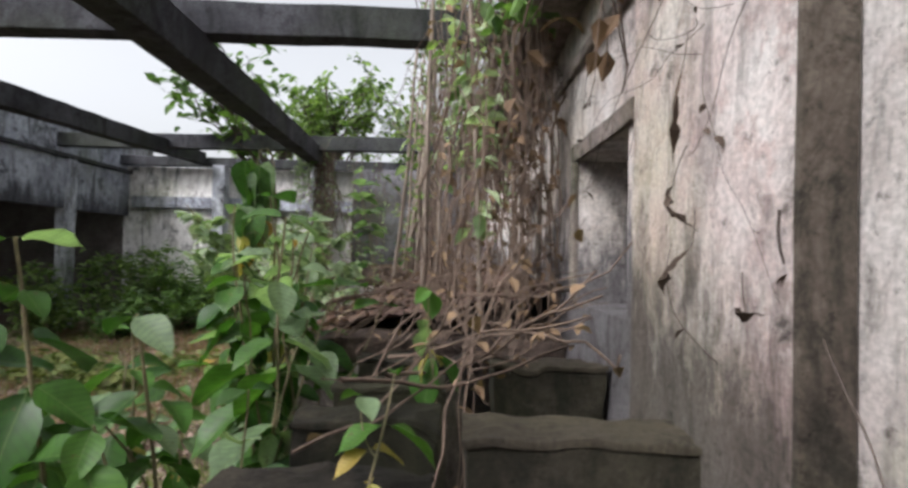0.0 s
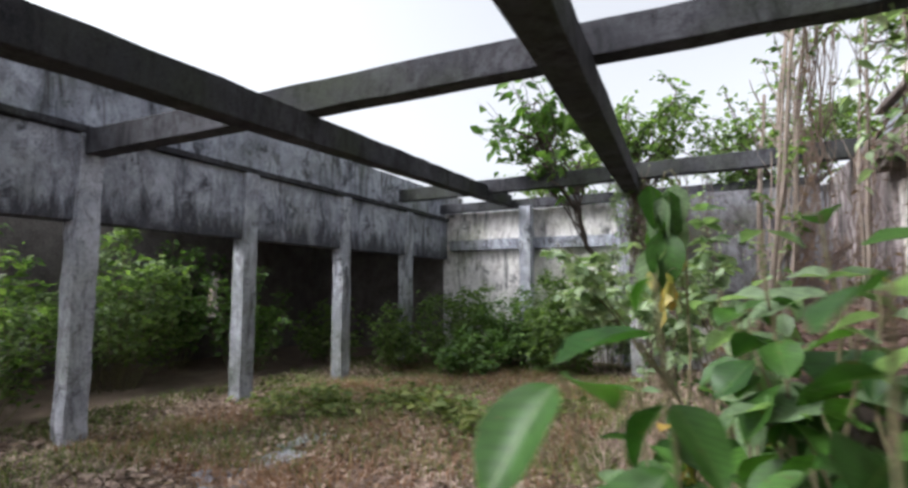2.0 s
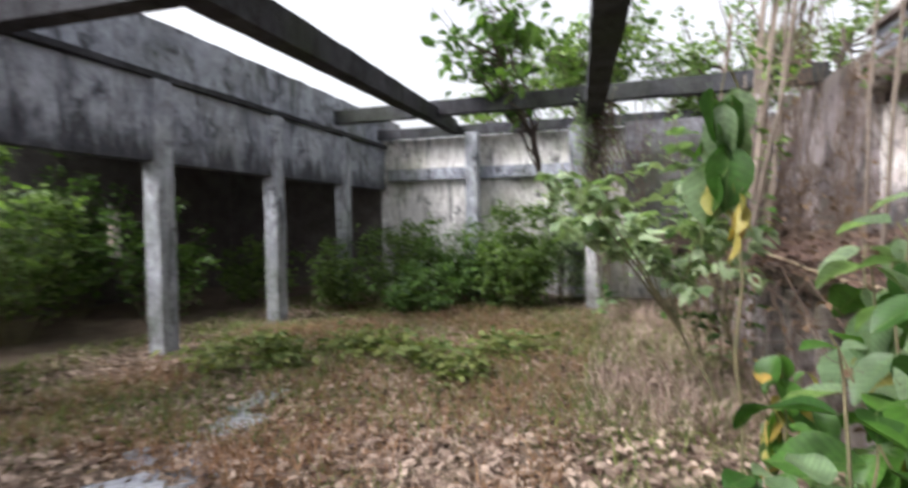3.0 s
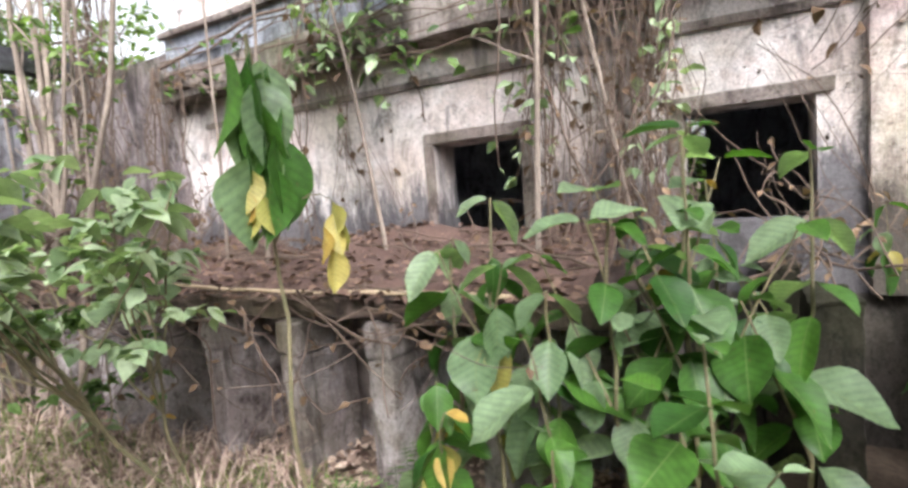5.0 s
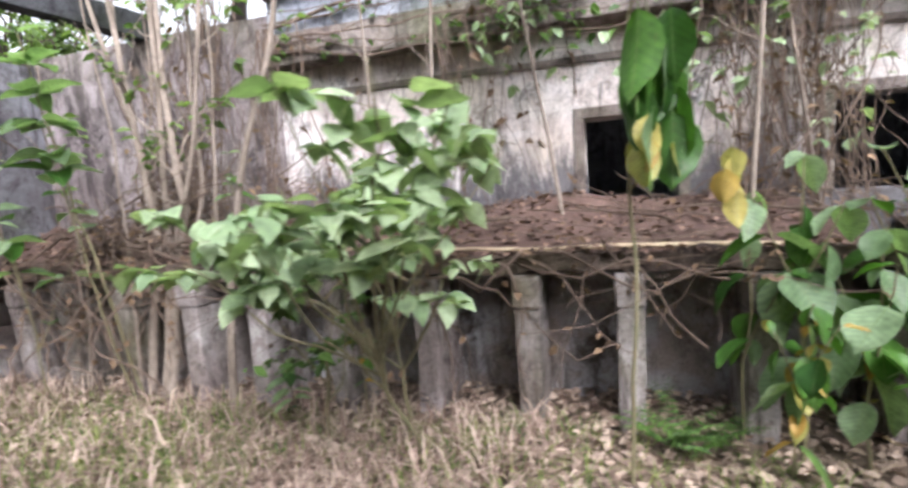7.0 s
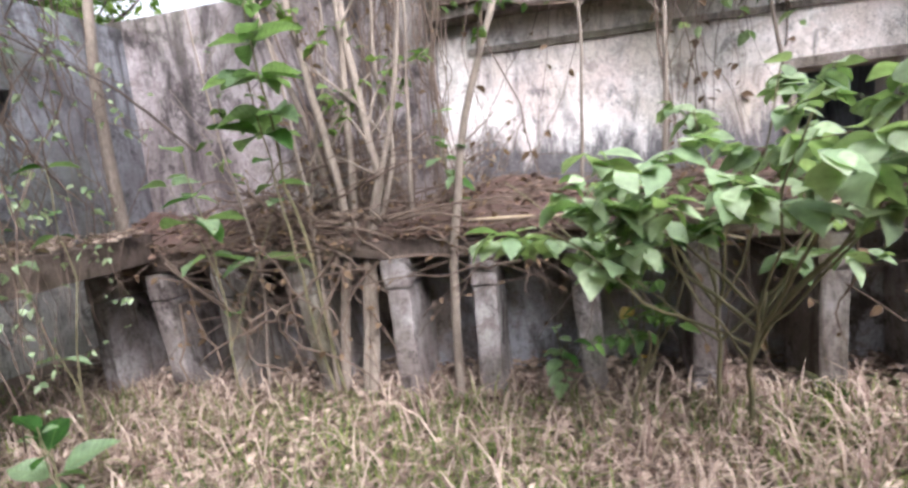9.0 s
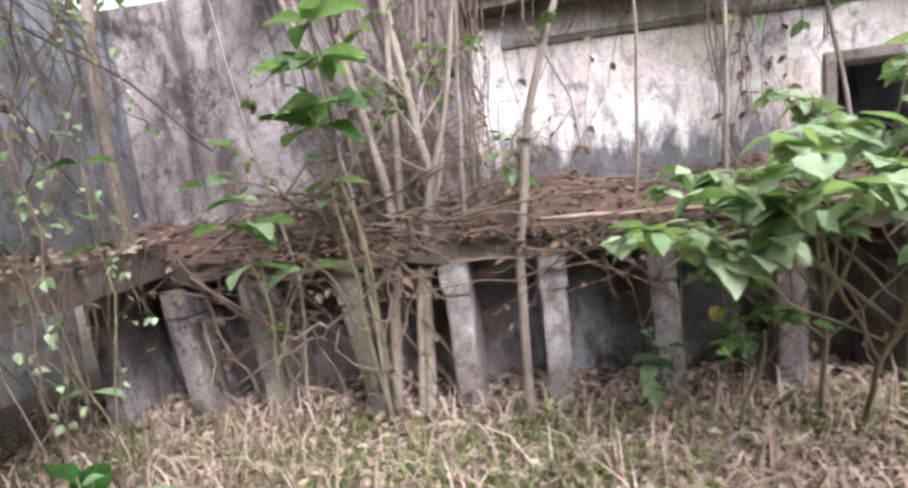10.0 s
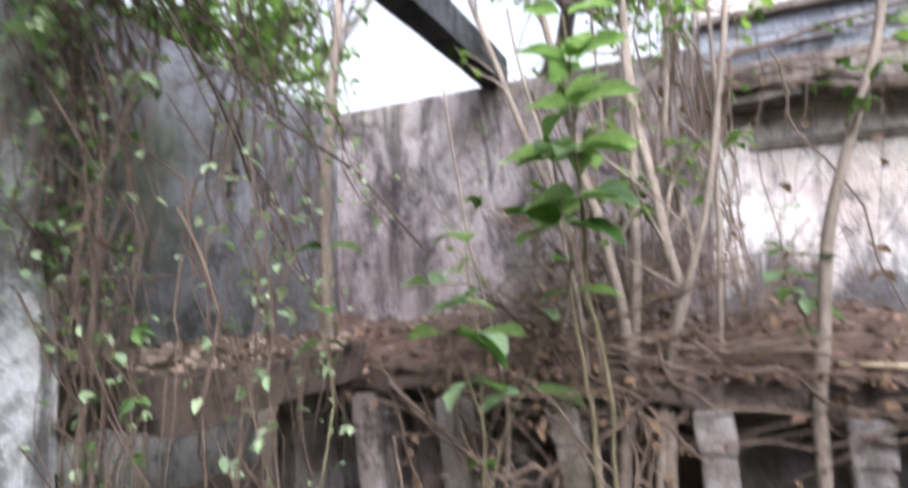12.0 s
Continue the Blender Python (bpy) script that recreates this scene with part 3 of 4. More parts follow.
def broadleaf_plant(base, top, pairs, size, seed, label, yellow=0.08, pale=0.25, droop=25, start=0.35, bend=0.12, stem=0.012, side=2):
    """A weedy shrub: a bending stem with side shoots, and opposite pairs of broad ovate leaves."""
    r = random.Random(seed)
    base, top = Vector(base), Vector(top)
    ob = new("broadleaf_shrub")
    ob.location = base
    tagged(ob, label, "shrub", group="broad-leaved shrubs")
    main = curve_pts(base, top, 14, bend, r)
    runs = [(main, start, pairs)]
    sh = Shape()
    sh.tube(main, stem, stem * 0.4, 6)
    for _ in range(side):
        t = r.uniform(0.3, 0.65)
        p = main[int(t * 14)]
        a = r.uniform(0, 6.28)
        h = (top.z - p.z) * r.uniform(0.5, 0.85)
        q = p + Vector((math.cos(a) * h * 0.45, math.sin(a) * h * 0.45, h))
        pts = curve_pts(p, q, 8, 0.05, r)
        sh.tube(pts, stem * 0.6, stem * 0.3, 5)
        runs.append((pts, 0.35, max(2, pairs // 2)))
    sh.make("stem", M_STEM, ob)
    for pts, s0, np_ in runs:
        az = r.uniform(0, 360)
        for k in range(np_):
            t = s0 + (1 - s0) * k / max(1, np_ - 1)
            p = pts[min(len(pts) - 1, int(t * (len(pts) - 1)))]
            az += 90 + r.uniform(-25, 25)
            for h in (0, 180):
                if r.random() < 0.1:
                    continue
                u = r.random()
                low = t < 0.55
                key = "yellow" if u < yellow * (2.2 if low else 0.5) else "pale" if u > 1 - pale else "green"
                sz = size * (1.0 - 0.35 * max(0, (t - 0.7) / 0.3)) * r.choice((0.55, 0.8, 0.95, 1.1, 1.25))
                sz *= 0.65 if key == "yellow" else 1.0
                put_leaf(ob, p, az + h + r.uniform(-18, 18), droop * r.uniform(0.3, 1.5) - (18 if t > 0.9 else 0), sz, key, r, r.uniform(-25, 25))
    return ob


SHRUB = "broad-leaved green shrub with a few yellowing leaves"
# base, top, pairs, leaf length, label, yellow share, pale share, droop, where leaves begin, bend, stem, side shoots
SHRUBS = (
    ((-1.06, 1.5, 0), (-1.08, 1.25, 1.58), 9, 0.26, SHRUB + " in the courtyard", 0.0, 0.15, 38, 0.6, 0.04, 0.010, 2),
    ((-0.9, 1.6, 0), (-0.86, 1.35, 1.40), 6, 0.25, SHRUB + " in the courtyard", 0.05, 0.15, 40, 0.6, 0.04, 0.009, 2),
    ((-1.3, 1.65, 0), (-1.38, 1.45, 1.60), 7, 0.28, "tall shrub topped by glossy leaves", 0.0, 0.3, 38, 0.66, 0.04, 0.010, 1),
    ((-1.0, 2.6, 0), (-1.12, 2.56, 1.78), 9, 0.25, SHRUB + " before the platform", 0.04, 0.3, 35, 0.4, 0.08, 0.012, 3),
    ((-0.75, 2.45, 0), (-0.82, 2.5, 1.62), 7, 0.25, SHRUB + " before the platform", 0.04, 0.2, 30, 0.4, 0.08, 0.011, 3),
    ((-1.1, 2.85, 0), (-1.2, 2.8, 1.5), 6, 0.27, SHRUB + " before the platform", 0.06, 0.55, 50, 0.35, 0.08, 0.011, 2),
    ((-0.85, 2.75, 0), (-0.95, 2.55, 1.82), 7, 0.30, SHRUB + " before the window", 0.02, 0.6, 10, 0.4, 0.08, 0.012, 3),
    ((-0.8, 2.2, 0), (-0.75, 2.15, 1.7), 7, 0.28, SHRUB + " before the window", 0.03, 0.6, 25, 0.35, 0.08, 0.012, 3),
    ((-1.1, 3.35, 0), (-1.02, 3.33, 1.62), 7, 0.32, SHRUB + " before the platform", 0.12, 0.65, 55, 0.4, 0.06, 0.012, 2),
    ((-0.95, 3.6, 0), (-0.98, 3.55, 1.45), 5, 0.28, SHRUB + " before the platform", 0.12, 0.6, 55, 0.45, 0.06, 0.010, 1),
    ((-1.1, 3.05, 0), (-1.2, 3.05, 1.25), 6, 0.27, SHRUB + " before the platform", 0.12, 0.55, 45, 0.3, 0.08, 0.011, 3),
    ((-1.3, 3.45, 0), (-1.45, 3.42, 0.95), 6, 0.22, "low shrub with spotted yellow leaves", 0.4, 0.35, 60, 0.3, 0.08, 0.009, 3),
    ((-1.45, 2.45, 0), (-1.55, 2.5, 1.18), 6, 0.23, "shrub with level whorls of leaves", 0.02, 0.5, 10, 0.4, 0.05, 0.01, 3),
    ((-1.5, 2.9, 0), (-1.55, 2.95, 0.8), 5, 0.22, "low green shrub before the platform", 0.12, 0.4, 40, 0.3, 0.05, 0.009, 2),
    ((-1.05, 1.45, 0), (-1.0, 1.4, 0.9), 5, 0.21, "low green shrub in the courtyard", 0.05, 0.2, 30, 0.3, 0.06, 0.008, 2),
    ((-0.72, 1.7, 0), (-0.68, 1.62, 1.15), 6, 0.2, "low green shrub in the courtyard", 0.05, 0.2, 35, 0.3, 0.06, 0.008, 2),
    ((-0.25, 1.0, 1.05), (-0.2, 1.1, 1.33), 3, 0.11, "small seedling with red and yellow leaves", 0.4, 0.1, 20, 0.3, 0.03, 0.004, 1),
    ((-0.12, 1.75, 1.05), (-0.16, 1.8, 1.45), 3, 0.16, "small green seedling on the stub wall", 0.2, 0.1, 60, 0.5, 0.03, 0.004, 1),
    ((-2.35, 8.75, 0), (-2.3, 8.9, 0.5), 4, 0.26, "low pale green shrub in the straw", 0.0, 0.8, -25, 0.3, 0.05, 0.008, 1),
    ((-0.95, 7.9, 0), (-1.44, 8.0, 2.78), 17, 0.36, "slender dark-stemmed shrub with whorled leaves", 0.0, 1.0, -4, 0.74, 0.06, 0.013, 0),
    ((-1.0, 7.95, 0), (-1.3, 8.1, 2.2), 6, 0.33, "slender dark-stemmed shrub with whorled leaves", 0.0, 0.6, 2, 0.78, 0.06, 0.011, 0),
    ((-1.2, 8.5, 0), (-1.5, 8.47, 1.8), 6, 0.30, "spindly shrub with flat leaves", 0.03, 0.8, 2, 0.8, 0.1, 0.008, 2),
    ((-1.95, 9.0, 0), (-2.05, 8.82, 1.76), 3, 0.17, "spindly shrub with flat leaves", 0.15, 0.6, 8, 0.85, 0.12, 0.006, 1),
    ((-0.95, 5.9, 0), (-1.0, 5.95, 0.95), 5, 0.16, "low green shrub beside the piers", 0.05, 0.6, 20, 0.4, 0.08, 0.007, 2),
    ((-0.6, 7.0, 1.1), (-0.65, 7.1, 1.95), 5, 0.15, "small shrub rooted on the platform", 0.05, 0.3, 10, 0.3, 0.06, 0.006, 2),
    ((-1.15, 6.3, 0), (-1.2, 6.4, 0.6), 4, 0.15, "low green shrub in the straw", 0.1, 0.5, 10, 0.3, 0.05, 0.006, 2),
)
for k, (b0, t0, pairs, size, lab, *rest) in enumerate(SHRUBS):
    broadleaf_plant(b0, t0, pairs, size, 200 + k, lab, *rest)


def drooping_plant(base, top, seed):
    """A tall shrub whose limp top hangs down in long leaves, yellow and withered at the ends."""
    r = random.Random(seed)
    ob = new("drooping_shrub")
    ob.location = Vector(base)
    tagged(ob, "tall shrub with limp hanging leaves, withered yellow at the tips", "shrub")
    top = Vector(top)
    pts = curve_pts(base, top + Vector((0.10, 0.08, 0.06)), 12, 0.06, r) + [top + Vector((0.06, 0.05, 0.14)), top + Vector((0.02, 0.01, 0.12)), top]
    spray = curve_pts(pts[8], top + Vector((0.05, -0.30, -0.55)), 6, 0.04, r, -0.06)
    sh = Shape()
    sh.tube(pts, 0.012, 0.005, 6)
    twig = Shape()
    twig.tube(spray, 0.005, 0.003, 5)
    twig.make("side_shoot", M_STEM, ob)
    sh.make("stem", M_STEM, ob)
    for k in range(17):
        p = top + Vector((r.uniform(-0.09, 0.09), r.uniform(-0.09, 0.09), r.uniform(-0.42, 0.12)))
        put_leaf(ob, p, r.uniform(0, 360), r.uniform(72, 92), r.uniform(0.30, 0.42), "green" if k < 11 else "pale", r, r.uniform(-20, 20))
    for k in range(7):
        p = top + Vector((r.uniform(-0.08, 0.1), r.uniform(-0.1, 0.06), r.uniform(-0.52, -0.38)))
        put_leaf(ob, p, r.uniform(0, 360), r.uniform(80, 95), r.uniform(0.16, 0.26), "yellow", r)
    for k in range(6):
        put_leaf(ob, spray[-1] + Vector((r.uniform(-0.04, 0.04), r.uniform(-0.04, 0.04), r.uniform(-0.2, 0.02))), r.uniform(0, 360), r.uniform(78, 92), r.uniform(0.14, 0.22), "yellow", r, r.uniform(-60, 60))
    return ob


drooping_plant((-1.42, 4.2, 0), (-1.58, 4.08, 2.22), 21)


def leafy_sapling(name, base, stems, leaves, size, leafmat, barkmat, seed, label, category="sapling", spread=0.3, radius=0.02, group="", wander=0.16, wide=0.6, low=0.45):
    """stems: tops (x, y, z), each with twigs that carry leaves in its upper part."""
    r = random.Random(seed)
    ob = new(name)
    ob.location = Vector(base)
    tagged(ob, label, category, group)
    wood, crown = Shape(), Shape()
    middle = sum((Vector(t_) for t_ in stems), Vector()) / len(stems)
    trunk = curve_pts(base, Vector(base).lerp(middle, 0.55), 9, wander * 0.5, r)
    wood.tube(trunk, radius * 1.5, radius, 8)
    for top in stems:
        lower = r.randrange(5, 9)
        pts = trunk[:lower] + curve_pts(trunk[lower], top, 16 - lower, wander * 0.6, r)
        wood.tube(pts[lower:], radius * r.uniform(0.7, 1.2), radius * 0.35, 7)
        for k in range(max(4, leaves // 14)):
            t = r.uniform(low, 1.0)
            p = pts[int(t * 16)]
            a, e = r.uniform(0, 6.28), r.uniform(-0.3, 0.8)
            q = p + Vector((math.cos(a), math.sin(a), e)) * spread * r.uniform(0.5, 1.4)
            tw = curve_pts(p, q, 5, 0.04, r)
            wood.tube(tw, radius * 0.22, radius * 0.08, 4)
            for _ in range(14):
                c = tw[r.randrange(1, 6)] + Vector((r.uniform(-1, 1), r.uniform(-1, 1), r.uniform(-1, 1))) * 0.02
                b_ = r.uniform(0, 6.28)
                way = Vector((math.cos(b_), math.sin(b_), r.uniform(-1.0, 0.3)))
                if wide > 0.7:
                    crown.round_leaf(c, way, size * r.uniform(0.55, 1.3), wide, r)
                else:
                    crown.leaf(c, way, size * r.uniform(0.6, 1.3), wide, 0.25, r)
    wood.make("trunk", barkmat, ob, smooth=True)
    crown.make("crown", leafmat, ob, smooth=wide > 0.7)
    return ob


# pale-leaved sapling before the platform
leafy_sapling("leafy_sapling", (-1.3, 5.4, 0), [(-2.55, 4.95, 1.98), (-2.4, 4.72, 1.92), (-2.62, 5.22, 1.86), (-2.3, 5.5, 1.62), (-1.75, 6.2, 1.42), (-1.9, 6.4, 1.26), (-1.62, 6.05, 1.2), (-1.5, 4.75, 1.78), (-2.35, 5.1, 1.6), (-2.0, 6.1, 1.5)], 62, 0.12, L_LIGHT, M_STEM, 31, "light green leafy sapling before the platform", spread=0.30, radius=0.010, wide=0.82, low=0.80)
leafy_sapling("leafy_sapling", (-1.3, 6.0, 0), [(-1.6, 6.2, 1.1), (-1.4, 5.7, 1.0), (-1.7, 5.6, 1.3)], 60, 0.085, L_SMALL, M_STEM, 32, "small green leafy sapling in the straw", spread=0.25, radius=0.007, low=0.6)
leafy_sapling("leafy_sapling", (-1.15, 5.5, 0), [(-1.5, 5.3, 1.88), (-1.4, 5.65, 1.72), (-1.3, 5.0, 1.78), (-1.25, 6.0, 1.55), (-1.35, 6.6, 1.45), (-1.55, 5.0, 1.35)], 62, 0.11, L_LIGHT, M_STEM, 33, "slender light green sapling beside the platform", spread=0.26, radius=0.009, wide=0.8, low=0.72)
# bare saplings growing through the platform edge
GROVE = "pale bare-stemmed sapling growing through the platform edge"


def bare_sapling(way, rad, seed, leaves=3, label=GROVE):
    """A slim crooked trunk along way, with forked twigs and a few leaves near the top."""
    r = random.Random(seed)
    ob = new("bare_sapling")
    ob.location = Vector(way[0])
    tagged(ob, label, "sapling", "bare saplings")
    wood, crown = Shape(), Shape()
    pts = []
    for a, c in zip(way, way[1:]):
        pts += curve_pts(a, c, 8, 0.035, r)[:-1]
    pts.append(Vector(way[-1]))
    for _ in range(2):
        pts = [pts[0]] + [(a + c * 2 + e) / 4 for a, c, e in zip(pts, pts[1:], pts[2:])] + [pts[-1]]
    wood.tube(pts, rad, rad * 0.45, 8)
    for k in range(4 + leaves):
        p = pts[int(r.uniform(0.45, 0.98) * (len(pts) - 1))]
        a = r.uniform(0, 6.28)
        q = p + Vector((math.cos(a) * 0.25, math.sin(a) * 0.4, r.uniform(0.15, 0.7)))
        tw = curve_pts(p, q, 7, 0.07, r)
        twig = Shape()
        twig.tube(tw, rad * 0.3, rad * 0.12, 5)
        twig.make("branch", M_BARK, ob, smooth=True)
        if k < leaves:
            for _ in range(9):
                b_ = r.uniform(0, 6.28)
                crown.leaf(tw[r.randrange(3, 8)], Vector((math.cos(b_), math.sin(b_), r.uniform(-0.7, 0.3))), 0.10 * r.uniform(0.6, 1.3), 0.6, 0.25, r)
    wood.make("trunk", M_BARK, ob, smooth=True)
    if leaves:
        crown.make("crown", L_CANOPY, ob)


for k, (way, rad, lv) in enumerate((
        (((-0.86, 7.95, 0), (-0.74, 7.88, 0.9), (-0.68, 7.86, 1.22), (-0.62, 7.98, 1.95), (-0.55, 8.12, 2.5), (-0.45, 8.35, 3.7), (-0.3, 8.5, 5.0)), 0.040, 8),
        (((-0.88, 7.74, 0), (-0.75, 7.70, 0.7), (-0.68, 7.66, 1.2), (-0.64, 7.58, 1.5), (-0.6, 7.66, 1.95), (-0.5, 7.78, 2.7), (-0.4, 7.85, 4.0), (-0.3, 7.7, 5.3)), 0.043, 8),
        (((-0.9, 7.78, 0), (-0.8, 7.74, 0.65), (-0.7, 7.60, 1.48), (-0.65, 7.45, 1.9), (-0.6, 7.28, 2.9), (-0.5, 7.2, 4.1), (-0.4, 7.3, 5.0)), 0.026, 6),
        (((-0.92, 7.08, 0), (-0.82, 7.06, 1.05), (-0.7, 6.9, 1.95), (-0.62, 6.68, 2.55), (-0.55, 6.45, 3.8), (-0.4, 6.4, 4.8)), 0.034, 4),
        (((-0.9, 8.0, 0), (-0.85, 8.02, 0.6), (-0.75, 8.1, 1.5), (-0.65, 8.22, 2.1), (-0.55, 8.5, 3.4)), 0.018, 2),
        (((-0.6, 7.85, 1.1), (-0.6, 7.8, 1.9), (-0.55, 7.79, 2.6), (-0.5, 7.85, 4.0), (-0.3, 8.0, 5.2)), 0.032, 8),
        (((-0.5, 7.42, 1.1), (-0.5, 7.38, 1.7), (-0.45, 7.32, 2.6), (-0.4, 7.35, 4.2)), 0.020, 1),
        (((-0.4, 8.0, 1.1), (-0.35, 8.2, 1.9), (-0.3, 8.55, 2.8), (-0.2, 8.9, 3.8), (0.0, 9.0, 4.9)), 0.030, 6),
        (((-0.55, 7.7, 1.1), (-0.5, 7.5, 1.7), (-0.4, 7.62, 2.4), (-0.35, 7.5, 3.9), (-0.2, 7.4, 4.8)), 0.022, 4),
        (((-0.5, 8.3, 1.1), (-0.5, 8.15, 1.7), (-0.45, 7.95, 2.5), (-0.4, 8.0, 3.6)), 0.016, 1),
        (((-0.9, 8.55, 0), (-0.85, 8.5, 1.0), (-0.75, 8.75, 1.9), (-0.7, 8.9, 2.9)), 0.014, 2),
        (((-0.62, 9.88, 1.1), (-0.64, 9.86, 2.4), (-0.6, 9.78, 3.4), (-0.5, 9.7, 4.6)), 0.055, 2),
        (((-0.2, 5.6, 1.1), (-0.18, 5.55, 2.2), (-0.1, 5.5, 4.2)), 0.022, 2),
        (((-0.1, 6.2, 1.1), (-0.12, 6.1, 2.4), (0.0, 6.2, 4.0)), 0.016, 1),
        (((-0.25, 3.4, 1.1), (-0.2, 3.2, 4.4)), 0.020, 3),
        (((0.1, 2.85, 1.0), (-0.05, 3.4, 4.4)), 0.016, 3),
        (((0.0, 4.6, 1.1), (0.05, 4.8, 2.4), (-0.1, 5.0, 4.0)), 0.018, 2))):
    bare_sapling(way, rad, 40 + k, lv)


def tree(base, height, crown_at, crown_r, leaves, size, seed, mat=L_CANOPY, radius=0.12):
    """A tapered trunk with limbs and a loose crown of clumped leaves."""
    r = random.Random(seed)
    ob = new("tree")
    ob.location = Vector(base)
    tagged(ob, "leafy tree behind the ruin walls", "tree", group="trees round the ruin")
    wood, crown = Shape(), Shape()
    top = Vector(crown_at)
    pts = curve_pts(base, top, 14, 0.35, r)
    wood.tube(pts, radius, radius * 0.35, 8)
    clumps = []
    for k in range(26):
        t = r.uniform(0.5, 1.0)
        p = pts[int(t * 14)]
        d = Vector((r.gauss(0, 1), r.gauss(0, 1), r.gauss(0.1, 0.7))).normalized()
        q = top + Vector((d.x * crown_r[0], d.y * crown_r[1], d.z * crown_r[2])) * r.uniform(0.45, 1.0)
        lm = curve_pts(p, q, 9, 0.25, r)
        wood.tube(lm, radius * 0.3, radius * 0.05, 5)
        clumps += [lm[i] for i in (5, 6, 7, 8, 9)]
        for _ in range(3):
            e = lm[r.randrange(4, 9)]
            w = e + Vector((r.gauss(0, 0.35), r.gauss(0, 0.35), r.gauss(0, 0.25)))
            tw = curve_pts(e, w, 4, 0.05, r)
            wood.tube(tw, radius * 0.1, radius * 0.03, 4)
            clumps += tw[1:]
    for _ in range(leaves):
        c = clumps[r.randrange(len(clumps))] + Vector((r.gauss(0, 0.09), r.gauss(0, 0.09), r.gauss(0, 0.07)))
        a = r.uniform(0, 6.28)
        crown.leaf(c, Vector((math.cos(a), math.sin(a), r.uniform(-0.9, 0.3))), size * r.uniform(0.6, 1.35), 0.5, 0.2, r)
    wood.make("trunk", M_DARKBARK, ob, smooth=True)
    crown.make("crown", mat, ob)
    return ob


for args in (((-3.1, 12.6, 0), 5, (-2.6, 12.0, 5.1), (1.8, 1.3, 1.1), 1900, 0.17, 61), ((-2.9, 12.3, 0), 5, (-4.0, 8.6, 4.5), (1.0, 1.3, 0.5), 420, 0.24, 71, L_SMALL, 0.07), ((0.2, 12.6, 0), 6, (-0.2, 11.6, 4.6), (1.8, 1.6, 1.3), 2600, 0.13, 62),
             ((2.2, 9.0, 3.4), 6, (0.9, 8.0, 5.2), (1.7, 2.0, 1.0), 2200, 0.13, 63), ((2.4, 4.6, 3.4), 6, (0.5, 4.2, 4.9), (1.1, 1.8, 0.8), 1700, 0.12, 64),
             ((-4.6, 14.5, 0), 7, (-4.4, 14, 5.0), (2.2, 1.5, 1.2), 1800, 0.16, 65), ((-13.6, 3.0, 0), 8, (-13, 3.2, 5.6), (2.0, 3.0, 1.4), 2200, 0.18, 66),
             ((-14, 8.5, 0), 8, (-13.8, 8.5, 5.2), (2.2, 3.0, 1.2), 2000, 0.18, 67), ((3, 14.5, 0), 8, (2.4, 14, 5.6), (3, 2, 2.0), 2200, 0.18, 68),
             ((5.6, 6.0, 0), 8, (5.2, 5.5, 6.2), (2, 3, 1.6), 1800, 0.18, 69), ((6.0, 2.6, 0), 4, (4.8, 2.9, 2.2), (0.8, 1.2, 1.2), 1500, 0.14, 70)):
    tree(*args)


def bush(base, r_, h, n, size, mat, seed, label="dense green bush in the courtyard"):
    r = random.Random(seed)
    ob = new("bush")
    ob.location = Vector(base)
    tagged(ob, label, "bush", group="courtyard bushes")
    wood, crown = Shape(), Shape()
    ends = []
    for k in range(int(12 + r_ * 14)):
        a, d = r.uniform(0, 6.28), r_ * math.sqrt(r.random())
        q = Vector(base) + Vector((math.cos(a) * d, math.sin(a) * d, h * r.uniform(0.45, 1.0) * (1 - 0.35 * (d / r_) ** 2)))
        pts = curve_pts(Vector(base) + Vector((math.cos(a) * d * 0.3, math.sin(a) * d * 0.3, 0)), q, 8, 0.15, r)
        wood.tube(pts, 0.008, 0.003, 4)
        ends += pts[3:] + [q, q]
    for _ in range(n):
        c = ends[r.randrange(len(ends))] + Vector((r.gauss(0, 0.09), r.gauss(0, 0.09), r.gauss(0, 0.07)))
        a = r.uniform(0, 6.28)
        crown.leaf(c, Vector((math.cos(a), math.sin(a), r.uniform(-0.6, 0.5))), size * r.uniform(0.5, 1.4), 0.55, 0.25, r)
    wood.make("twig_mass", M_STEM, ob)["kind"] = "stuff"
    crown.make("foliage", mat, ob)


